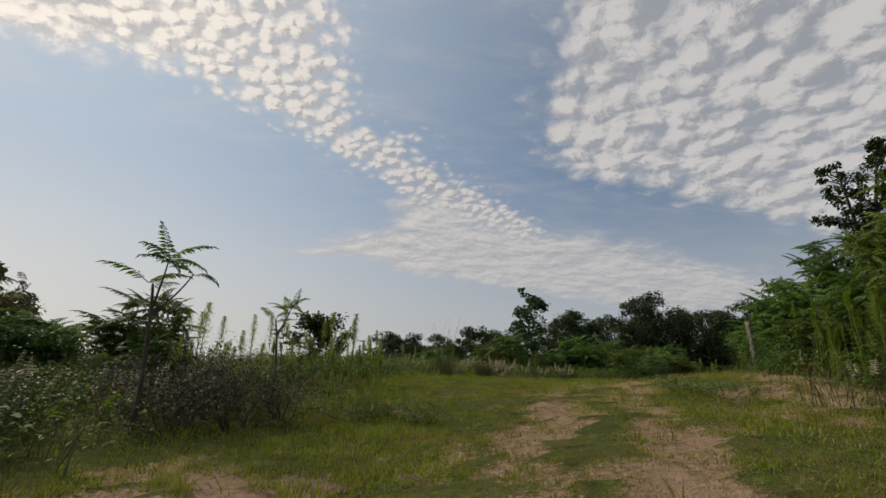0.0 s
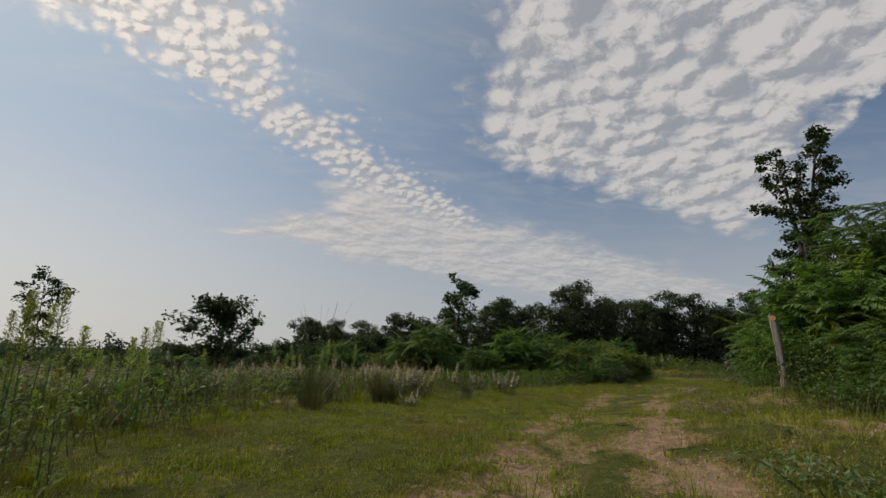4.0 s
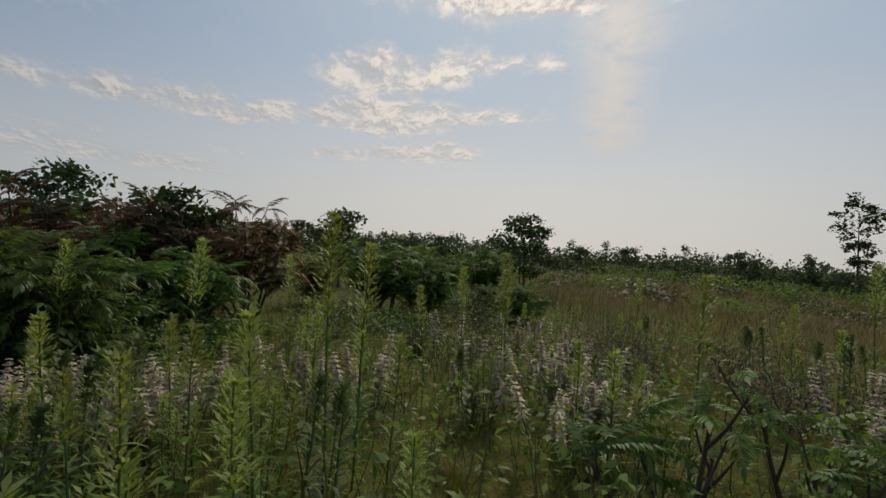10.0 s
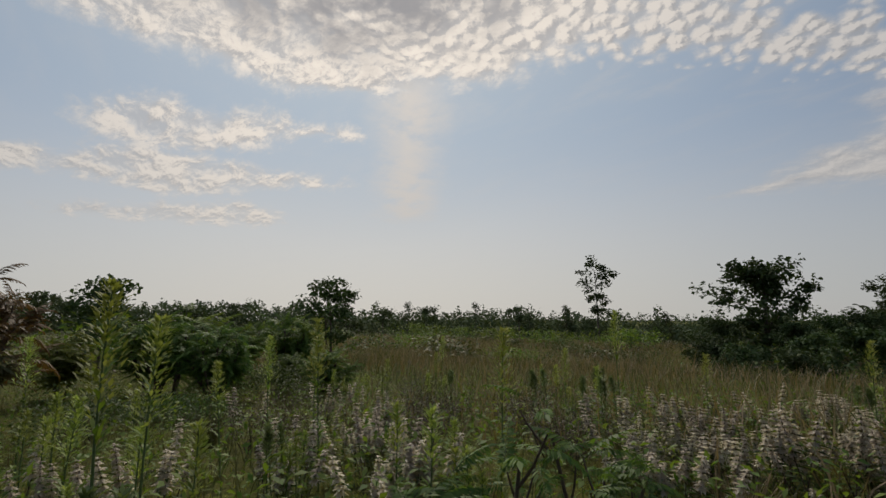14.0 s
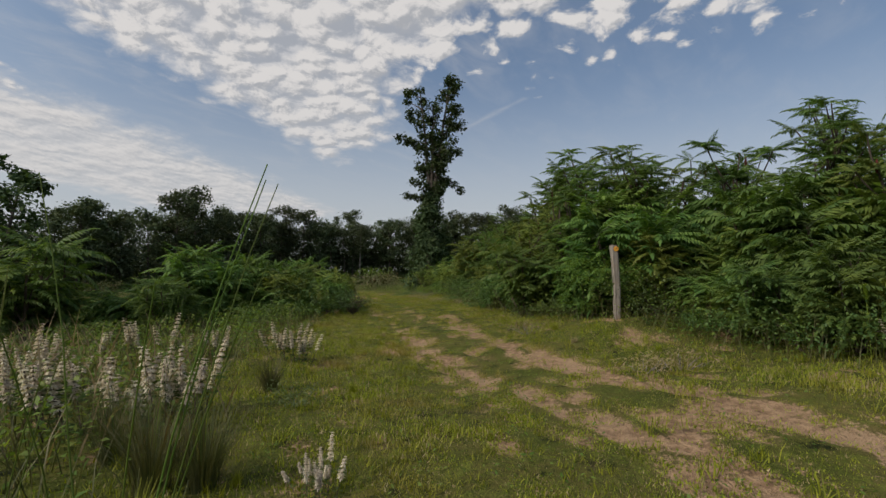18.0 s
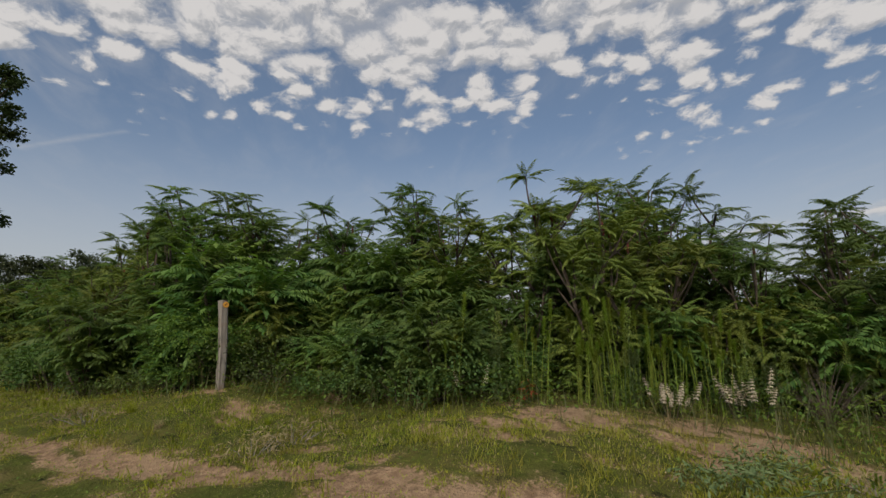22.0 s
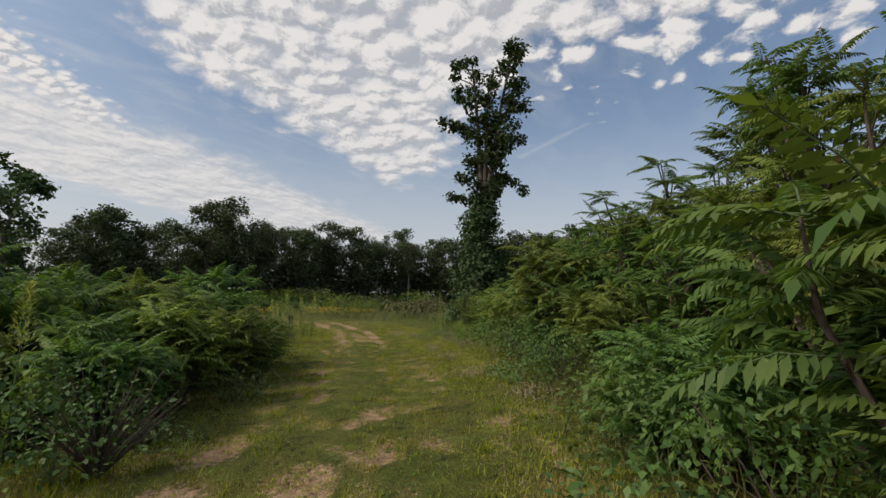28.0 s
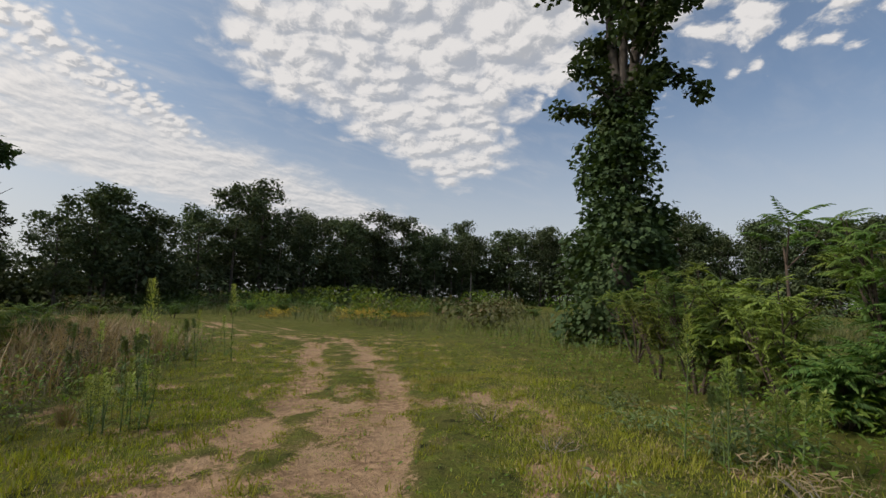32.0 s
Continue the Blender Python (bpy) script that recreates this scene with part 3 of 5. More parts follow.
# ---- ground ----
HEIGHTS = np.array([
    0.00, -6.90, -0.63, 0.00, 0.00, -0.05, -0.91, 2.96, 0.22,
    0.40, 4.17, 0.38, 2.15, 5.03, 0.52, 1.35, 5.91, 0.63,
    0.00, 8.28, 0.74, -0.51, 10.75, 0.69, 4.60, 7.08, 0.93,
    4.75, 8.81, 0.69, 6.45, 9.79, 1.13, 5.98, 10.87, 0.69,
    4.14, 10.70, 0.57, 6.62, 13.88, 0.57, 11.95, 20.53, 0.52,
    15.78, 26.84, 0.41, 17.62, 27.86, 0.32, 22.42, 37.72, 0.11,
    7.82, 13.68, 0.83, -9.20, 32.20, -2.30, -8.05, 10.35, 0.40,
    -23.00, 13.80, -0.23, 10.35, 6.90, 1.26, 13.80, 16.10, 0.80,
    -43.70, 74.75, -3.10, -60.0, 125.0, -5.2, -105.0, 95.0, -3.4, -125.0, 20.0, -1.2, -10.0, 130.0, -5.0, 36.80, 62.10, 0.34, -69.00, 0.00, -0.69,
    0.00, 69.00, -2.53, 69.00, 46.00, 0.57, 3.45, 23.00, -0.69,
    -3.45, 17.25, 0.23,
]).reshape(-1, 3)
TRACK = np.array([(0.3, -7), (0.5, 0), (1.05, 3.6), (2.0, 6.4), (3.25, 8.8), (4.9, 11.2), (6.4, 13.0), (9.0, 16.0), (11.8, 19.3), (14.9, 23.0), (17.5, 27.3), (18.9, 31), (18.6, 36), (16.5, 44)])


def ground_z(x, y):
    x, y = np.asarray(x, float), np.asarray(y, float)
    d = (x[..., None] - HEIGHTS[:, 0]) ** 2 + (y[..., None] - HEIGHTS[:, 1]) ** 2
    w = 1 / (d + 0.9) ** 1.6
    return (w * HEIGHTS[:, 2]).sum(-1) / w.sum(-1)


def dense_line(pts, n=900):
    s = np.r_[0, np.cumsum(np.hypot(*np.diff(pts, axis=0).T))]
    u = np.linspace(0, s[-1], n)
    p = np.stack([np.interp(u, s, pts[:, k]) for k in range(2)], -1)
    k = np.ones(41) / 41
    q = np.stack([np.convolve(np.pad(p[:, c], 20, mode="edge"), k, "valid") for c in range(2)], -1)
    return q


LINE = dense_line(TRACK)
NORMAL = np.gradient(LINE, axis=0)[:, ::-1] * (1, -1)
NORMAL /= np.linalg.norm(NORMAL, axis=1, keepdims=True)


def track_offset(x, y):
    """Signed distance from the middle of the track (right positive) and the way along it."""
    x, y = np.ravel(x), np.ravel(y)
    off, near = np.empty(len(x)), np.empty(len(x), int)
    for a in range(0, len(x), 20000):
        p = np.stack([x[a:a + 20000], y[a:a + 20000]], -1)
        d = ((p[:, None] - LINE[None, ::3]) ** 2).sum(-1)
        k = d.argmin(1) * 3
        off[a:a + 20000] = ((p - LINE[k]) * NORMAL[k]).sum(1)
        far = np.sqrt(d.min(1))
        off[a:a + 20000] = np.where(far > np.abs(off[a:a + 20000]) + 0.5, far, off[a:a + 20000])
        near[a:a + 20000] = k
    return off, near


WALKED = dense_line(np.array([(0, -1), (0.3, 2.3), (0.8, 5), (0.8, 6.5), (-0.2, 8.3), (0.6, 8.4), (2, 8.9), (4, 10.3), (7.4, 13.4), (10, 16.2), (13.5, 20.3), (15.5, 23), (17.2, 26.5)]), 400)


def ripple(x, y, s, seed=0.0):
    """Cheap smooth noise in 0..1."""
    a = np.sin(x * s * 1.3 + 1.7 * np.sin(y * s * 0.9 + seed) + seed * 2.1)
    b = np.sin(y * s * 1.7 + 1.3 * np.sin(x * s * 1.1 + seed * 1.7) + seed)
    c = np.sin((x + y) * s * 2.3 + 2 * np.sin((x - y) * s * 1.9 + seed))
    return 0.5 + (a + b + 0.8 * c) / 5.6


PATCHES = ((-1.2, 2.7, 0.95, 0.75), (4.5, 6.6, 0.8, 1.0), (4.0, 5.4, 0.9, 1.1), (3.2, 4.4, 0.8, 0.9), (4.6, 11.6, 0.35, 0.3), (-0.5, 10.3, 0.3, 0.3), (9.6, 17.4, 0.45, 0.4), (16.9, 23.6, 0.7, 0.8), (-1.6, 9.9, 0.3, 0.3), (7.4, 15.0, 0.3, 0.3))


def bareness(x, y):
    """How bare the sandy soil is, 0..1: two wheel ruts broken by grass, and worn patches."""
    off, k = track_offset(x, y)
    x, y = np.ravel(x), np.ravel(y)
    along = k / len(LINE)
    n = ripple(x, y, 3.1, 1.0) * 0.28 + ripple(x, y, 8.5, 4.0) * 0.37 + ripple(x, y, 19.0, 2.0) * 0.35
    worn = np.interp(y, (-8, 3, 9, 12.8, 14.2, 19.5, 21.0, 22.0, 29, 33, 38), (0.92, 0.92, 0.88, 0.76, 0.5, 0.5, 0.62, 1.0, 1.0, 0.5, 0.3))
    wob = 0.10 * np.sin(along * 70)
    wide = np.interp(y, (0, 6, 10, 22, 24), (0.42, 0.42, 0.42, 0.38, 0.33))
    rut = np.maximum(np.exp(-((off - 0.46 - wob) / wide) ** 2), np.exp(-((off + 0.46 - wob) / wide) ** 2))
    middle = np.exp(-(off / 0.6) ** 2) * np.interp(y, (0, 2, 5, 9, 13, 21, 22.2, 24.6, 26), (0.4, 0.35, 0.45, 0.5, 0.4, 0.3, 0.9, 0.85, 0.25))
    b = np.maximum(np.maximum(rut, middle), 0.42 * np.exp(-(off / 1.5) ** 4)) * worn
    spot = np.clip(ripple(x, y, 4.3, 7.0) * ripple(x, y, 1.9, 11.0) * 2.2 - 0.32, 0, 0.5)
    b = np.maximum(b, spot * np.exp(-(off / 3.6) ** 4))
    for px, py, rx, ry in PATCHES:
        b = np.maximum(b, 0.95 * np.exp(-(((x - px) / rx) ** 2 + ((y - py) / ry) ** 2)))
    return np.clip((b + (n - 0.5) * 2.1 - 0.53) * 2.4, 0, 1), off


def ground_sheet():
    near = np.arange(-9.0, 27.0, 0.16)
    grow = 1.28 ** np.arange(1, 27) * 0.35
    xs = np.concatenate([(-9.0 - np.cumsum(grow))[::-1], near, 27.0 + np.cumsum(grow)])
    nearb = np.arange(-3.0, 34.0, 0.16)
    ys = np.concatenate([(-3.0 - np.cumsum(grow))[::-1], nearb, 34.0 + np.cumsum(grow)])
    X, Y = np.meshgrid(xs, ys)
    b, off = bareness(X, Y)
    b = b.reshape(X.shape)
    Z = ground_z(X, Y) - 0.035 * b + 0.03 * (ripple(X, Y, 1.7, 2.0) - 0.5) + 0.018 * (ripple(X, Y, 5.5, 3.0) - 0.5)
    Z = Z + 0.012 * (ripple(X, Y, 13.0, 6.0) - 0.5) * b
    i, j = np.meshgrid(np.arange(len(ys) - 1), np.arange(len(xs) - 1), indexing="ij")
    a = (i * len(xs) + j).ravel()
    f = np.stack([a, a + 1, a + len(xs) + 1, a + len(xs)], -1)
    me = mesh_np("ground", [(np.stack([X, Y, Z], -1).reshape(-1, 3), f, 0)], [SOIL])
    at_ = me.attributes.new("bare", "FLOAT", "POINT")
    at_.data.foreach_set("value", b.astype(np.float32).ravel())
    me.polygons.foreach_set("use_smooth", np.ones(len(f), bool))
    return tagged(new("ground", me), "sandy meadow ground with worn wheel ruts", "ground", kind="structure")


def soil():
    m, t, p = material("sandy_soil")
    pos = t.nodes.new("ShaderNodeNewGeometry").outputs["Position"]
    attr = t.nodes.new("ShaderNodeAttribute")
    attr.attribute_name = "bare"
    n1, n2, n3 = noise_tex(t, pos, 2.0, 5, 0.6), noise_tex(t, pos, 14.0, 6, 0.65), noise_tex(t, pos, 70.0, 3, 0.6)
    sand = mix(t, step(t, n2, 0.35, 0.68), (0.22, 0.14, 0.085), (0.42, 0.285, 0.175))
    sand = mix(t, step(t, n1, 0.4, 0.7), sand, (0.36, 0.25, 0.155))
    sand = mix(t, step(t, n3, 0.58, 0.72), sand, (0.18, 0.12, 0.085))
    turf = mix(t, step(t, n1, 0.35, 0.65), (0.065, 0.078, 0.016), (0.115, 0.105, 0.03))
    turf = mix(t, step(t, n2, 0.4, 0.7), turf, (0.075, 0.095, 0.018))
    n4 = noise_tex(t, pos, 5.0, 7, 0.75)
    turf = mix(t, step(t, n4, 0.52, 0.66), turf, (0.13, 0.15, 0.028))
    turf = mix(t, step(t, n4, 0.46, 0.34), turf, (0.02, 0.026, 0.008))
    turf = mix(t, step(t, n3, 0.6, 0.74), turf, (0.17, 0.135, 0.06))
    n5 = noise_tex(t, pos, 38.0, 5, 0.7)
    f = op(t, "ADD", attr.outputs["Fac"], op(t, "ADD", op(t, "MULTIPLY", op(t, "SUBTRACT", n2, 0.5), 1.3), op(t, "MULTIPLY", op(t, "SUBTRACT", n5, 0.5), 1.6)))
    turf = mix(t, op(t, "MULTIPLY", step(t, attr.outputs["Fac"], 0.0, 0.3), 0.5), turf, (0.17, 0.125, 0.06))
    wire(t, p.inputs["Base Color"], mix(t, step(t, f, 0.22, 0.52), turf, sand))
    p.inputs["Roughness"].default_value, p.inputs["Specular IOR Level"].default_value = 0.97, 0.08
    h = op(t, "ADD", n2, op(t, "MULTIPLY", n3, 0.4))
    wire(t, p.inputs["Normal"], bump(t, h, 0.9, 0.05))
    return m


SOIL = soil()
ground_sheet()


# ---- woods and single trees ----
rng = np.random.default_rng(21)
def distant_woods():
    kinds = [tree("woodland_tree", 10, 0.16, 15, 3, 3600, 0.25, FAR_LEAF, "dark leafy tree at the edge of the woods", 0.34, 0.24, 0.072, group="woodland edge"),
             tree("woodland_tree", 9, 0.14, 14, 3, 3300, 0.25, FAR_LEAF, "dark leafy tree at the edge of the woods", 0.42, 0.27, 0.07, group="woodland edge"),
             tree("woodland_tree", 10.5, 0.13, 12, 3, 2600, 0.25, FAR_LEAF, "slim dark tree with a high crown", 0.5, 0.22, 0.065, wood=PALE_TRUNK, group="woodland edge"),
             tree("woodland_tree", 8, 0.13, 16, 3, 4000, 0.25, FAR_LEAF, "low dense woodland tree", 0.16, 0.27, 0.085, group="woodland edge")]
    edge = dense_line(np.array([(-9, 66), (2, 60), (12, 60), (24, 63), (36, 66), (48, 68), (57, 66), (66, 58), (73, 46), (78, 32), (82, 18), (84, 2.0)]), 240)
    spots = []
    for row, (gap, back) in enumerate(((4, 0), (5, 5.0), (6, 11.0))):
        for k in range(row, len(edge), gap):
            x, y = edge[k]
            d = np.hypot(x, y)
            spots.append((x * (1 + back / d) + rng.normal(0, 0.9), y * (1 + back / d) + rng.normal(0, 0.9), rng.uniform(0.9, 1.1) * np.interp(x, (-9, 14, 22, 40, 70), (0.84, 0.93, 1.08, 1.16, 1.26))))
    spread(kinds, spots, (0.85, 1.12))
    low = [bush("woodland_shrub", 2.6, 2.2, 1000, 0.24, FAR_LEAF, "dark shrub under the woodland edge", lumps=12, group="woodland edge")]
    spread(low, [(x + rng.normal(0, 1), y + rng.normal(0, 1) + (3 if k % 2 else 7), rng.uniform(1.0, 1.8)) for k, (x, y) in enumerate(edge[::2])])


def far_backdrop():
    kinds = [tree("distant_tree", 9, 0.16, 7, 3, 1100, 0.55, FAR_LEAF, "far dark tree on the skyline", 0.0, 0.42, 0.13, group="skyline trees"),
             tree("distant_tree", 11, 0.14, 8, 3, 800, 0.45, FAR_LEAF, "far pine on the skyline", 0.08, 0.26, 0.085, group="skyline trees", crown_shape="cone"),
             tree("distant_tree", 8, 0.16, 7, 3, 1100, 0.55, FAR_LEAF, "far rounded tree on the skyline", 0.0, 0.44, 0.14, group="skyline trees")]
    spots = []
    for az in rng.uniform(-4, 122, 95):
        for far in (128,):
            r = far + rng.uniform(-14, 14)
            a = radians(az + rng.uniform(-0.8, 0.8))
            spots.append((-math.sin(a) * r, 8 + math.cos(a) * r, rng.uniform(0.5, 1.05)))
    for az in np.arange(124, 356, 4.0):
        a, r = radians(az), 125
        spots.append((-math.sin(a) * r, 8 + math.cos(a) * r, 0.9))
    spread(kinds, spots, (0.8, 1.15))
    n = 90000
    a, r, z = rng.uniform(-0.3, 2.6, n), rng.uniform(120, 165, n), rng.uniform(0, 1, n)
    x, y = -np.sin(a) * r, 8 + np.cos(a) * r
    h = (4.9 + 4.2 * ripple(a * 60, r * 0.02, 1.0, 2.0) ** 2 + 1.6 * ripple(a * 170, r * 0.03, 1.0, 5.0)) * r / 150
    s = rng.uniform(0.4, 0.95, n)
    v = repeat(LEAF, LEAF_F, rot(rng.uniform(0, 6.28, n), rng.normal(-0.2, 0.6, n), rng.normal(0, 0.6, n)), np.stack([s, s, s], -1), np.stack([x, y, ground_z(x, y) + z * h], -1))
    tagged(new("far_forest", mesh_np("far_forest", [(*v, 0)], [FAR_LEAF])), "far dark forest along the skyline", "forest", kind="stuff")


def field_scrub(name, n, leaf, label, low, high, size):
    """Uncountable low scrub of the open field, in drifts."""
    a, r = rng.uniform(-0.35, 2.5, n), rng.uniform(0, 1, n) ** 0.75 * 105 + 17
    x, y = -np.sin(a) * r, 8 + np.cos(a) * r
    d = ripple(x, y, 0.21, low * 9) * 0.6 + ripple(x, y, 0.6, high * 5) * 0.4
    keep = (d > 0.5) & (np.abs(track_offset(x, y)[0]) > 6)
    x, y, d = x[keep], y[keep], d[keep]
    m = len(x)
    h = rng.uniform(0, 1, m) * (low + (high - low) * (d - 0.5) * 2.5)
    s = size * rng.uniform(0.6, 1.3, m)
    v = repeat(LEAF, LEAF_F, rot(rng.uniform(0, 6.28, m), rng.normal(0, 0.5, m), rng.normal(0, 0.5, m)), np.stack([s * 0.6, s, s], -1), np.stack([x, y, ground_z(x, y) + h], -1))
    tagged(new(name, mesh_np(name, [(*v, 0)], [leaf])), label, "scrub", kind="stuff")


distant_woods()
far_backdrop()
field_scrub("field_scrub", 45000, BRAMBLE, "dark green scrub in drifts over the field", 0.5, 1.6, 0.17)
field_scrub("brown_field_scrub", 110000, BROWN, "brown withered weeds in drifts over the field", 0.4, 1.1, 0.14)
field_scrub("green_field_scrub", 30000, WEED, "light green weeds in drifts over the field", 0.3, 0.9, 0.14)


def tall_tree(height):
    """A slim double-leadered tree with limbs in separate leaf clumps, its foot wrapped in vine and brush."""
    top = new("tall_tree")
    side = np.array([0.62, -0.78, 0.0])
    trunk = np.linspace((0, 0, -0.2), (0.1, -0.1, height * 0.37), 8) + np.r_[0, rng.normal(0, 0.04, 7)][:, None]
    wood = [tube(trunk, np.linspace(0.34, 0.2, 8), 9)]
    tips = []
    for s, lean, rise, count in ((-1, 0.75, 0.55, 17), (1, 1.15, 0.60, 24), (1, 0.2, 0.48, 5)):
        lead = np.linspace(trunk[-1], trunk[-1] + side * s * lean + (0, 0, height * rise), 10)
        lead[1:] += rng.normal(0, 0.05, (9, 3)).cumsum(0) * 0.5
        wood.append(tube(lead, np.linspace(0.17, 0.03, 10), 7))
        tips.append((lead[-1], 0.42))
        tips += [(lead[k] + rng.normal(0, 0.3, 3), 0.42) for k in range(1, 9)]
        for k in range(count):
            u = 0.97 * (k + rng.uniform(0, 1)) / count
            at0 = np.array([np.interp(u, np.linspace(0, 1, 10), lead[:, c]) for c in range(3)])
            yaw = np.arctan2(side[1] * s, side[0] * s) + rng.normal(0, 1.25)
            ln = rng.uniform(0.7, 2.0) * (1 - 0.3 * u)
            limb = bent(at0, yaw, rng.uniform(0.6, 1.25), ln, 6, rng.uniform(-0.3, 0.4))
            wood.append(tube(limb, np.linspace(0.05, 0.012, 6), 5))
            tips.append((limb[-1], 0.40))
            tips.append((limb[3] + rng.normal(0, 0.25, 3), 0.30))
    for s, z, ln, sag in ((-1, 9.4, 2.4, -0.1), (1, 7.4, 2.2, 1.2), (-1, 6.0, 1.7, 0.25), (1, 9.0, 1.8, 0.2)):
        at0 = trunk[-1] + (0, 0, z - trunk[-1][2])
        limb = bent(at0, np.arctan2(side[1] * s, side[0] * s), 1.25, ln, 8, sag, 0.03)
        wood.append(tube(limb, np.linspace(0.07, 0.015, 8), 5))
        tips += [(limb[k], 0.36) for k in (3, 5, 7)]
    part("trunk", mesh_np("trunk", [(*join(wood), 0)], [TRUNK]), top)
    centre = np.array([p for p, r in tips])
    size = np.array([r for p, r in tips]) * rng.uniform(0.65, 1.3, len(tips))
    n = 10500
    w = rng.integers(0, len(tips), n)
    d = rng.normal(size=(n, 3))
    d /= np.linalg.norm(d, axis=1, keepdims=True)
    p = centre[w] + d * (rng.uniform(0, 1, n) ** 0.5 * size[w])[:, None] * (1.1, 1.1, 1.0)
    z = 0.20 * rng.uniform(0.6, 1.3, n)
    part("crown", mesh_np("crown", [(*repeat(LEAF, LEAF_F, rot(rng.uniform(0, 6.28, n), rng.normal(-0.3, 0.5, n), rng.normal(0, 0.5, n)), np.stack([z * 0.7, z, z], -1), p), 0)], [TREE_LEAF]), top)
    m, lumps = 17000, 90
    lh, la = rng.uniform(0.0, 0.43, lumps), rng.uniform(0, 6.28, lumps)
    lr = np.interp(lh, (0, 0.15, 0.25, 0.33, 0.43), (1.25, 1.1, 0.85, 0.5, 0.25)) * rng.uniform(0.5, 1.1, lumps)
    c = np.stack([np.cos(la) * lr, np.sin(la) * lr, lh * height], -1)
    w = rng.integers(0, lumps, m)
    d = rng.normal(size=(m, 3))
    d /= np.linalg.norm(d, axis=1, keepdims=True)
    p = c[w] + d * (rng.uniform(0, 1, m) ** 0.45 * rng.uniform(0.4, 0.8, lumps)[w])[:, None] * (1, 1, 1.15)
    a = np.arctan2(p[:, 1], p[:, 0])
    p[:, 2] = np.maximum(p[:, 2], 0.03)
    z = 0.16 * rng.uniform(0.6, 1.3, m)
    part("climbing_vine", mesh_np("climbing_vine", [(*repeat(LEAF, LEAF_F, rot(a - 1.57 + rng.normal(0, 0.7, m), rng.normal(-0.4, 0.5, m), rng.normal(0, 0.5, m)), np.stack([z * 0.8, z, z], -1), p), 0)], [TREE_LEAF]), top, "dark vine and brush wrapping the trunk")
    return tagged(top, "tall slim tree with clumped dark leaves and a vine-wrapped trunk", "tree")


put(tall_tree(14.7), 24.87, 26.37)
fork = tree("leaning_tree", 10.4, 0.2, 18, 3, 3000, 0.36, TREE_LEAF, "dark tree with a lopsided open crown", 0.15, 0.24, 0.06, lean=0.16)
put(fork, 9.0, 53.5, 0)
lone = tree("lone_tree", 13.6, 0.17, 16, 3, 1700, 0.42, TREE_LEAF, "lone thin tree with a sparse open crown", 0.38, 0.26, 0.05, crown_shape="flat")
put(lone, -43.5, 74.5, 0)
oak = tree("broad_tree", 6.6, 0.2, 24, 3, 4600, 0.32, TREE_LEAF, "broad dark tree standing in the hollow", 0.04, 0.42, 0.105)
put(oak, -12.0, 46.5, 0)
for x, y, s in ((-17, 50, 0.4), (-9, 50, 0.42), (-5.5, 52, 0.5), (-2.5, 50, 0.45), (1.5, 52, 0.6), (-14, 44, 0.42), (-9.5, 43.5, 0.4), (-6.5, 46, 0.45), (-3.5, 45, 0.42), (0, 47, 0.5), (-8, 31, 0.42), (-5.8, 29.5, 0.36), (-4.2, 32, 0.46), (-2.2, 30.5, 0.4), (-10.5, 34, 0.46), (-0.6, 33, 0.42), (-7, 36, 0.46), (-12.5, 38, 0.42)):
    copy_thing(oak, at(x, y, rng.uniform(0, 360), s))

# ---- thickets ----
rng = np.random.default_rng(22)
tall_sumacs = [sumac("sumac_shrub", 3.0, 1.15, 6, 5, 13, 0.36, SUMAC, "tall green sumac shrub with compound leaves", 1, 0.32),
               sumac("sumac_shrub", 2.7, 1.35, 7, 6, 11, 0.35, SUMAC, "spreading green sumac shrub with compound leaves", 0, 0.28),
               sumac("sumac_shrub", 2.8, 1.1, 6, 5, 13, 0.35, SUMAC_YELLOW, "sumac shrub with yellowing leaves and red fruit", 2, 0.3)]
small_sumacs = [sumac("young_sumac", 1.15, 0.8, 7, 4, 8, 0.36, SUMAC, "young sumac clump with drooping compound leaves", 0, 0.2),
                sumac("young_sumac", 0.85, 0.8, 7, 4, 8, 0.33, SUMAC, "low young sumac clump among brambles", 0, 0.2),
                sumac("young_sumac", 1.0, 0.7, 6, 4, 8, 0.33, SUMAC_YELLOW, "young sumac with yellow-green leaves", 0, 0.2)]
rust_sumacs = [sumac("rusty_sumac", 1.9, 1.5, 6, 5, 8, 0.45, SUMAC_RUST, "wide sumac shrub with rusty brown leaves", 0, 0.3)]
brambles = [bush("bramble_bush", 0.6, 0.8, 3000, 0.04, BRAMBLE, "dark green bramble bush"),
            bush("bramble_bush", 0.32, 0.8, 2400, 0.04, BRAMBLE, "low dark bramble mat"),
            bush("leafy_bush", 1.0, 0.8, 3600, 0.042, WEED, "bright green leafy bush")]
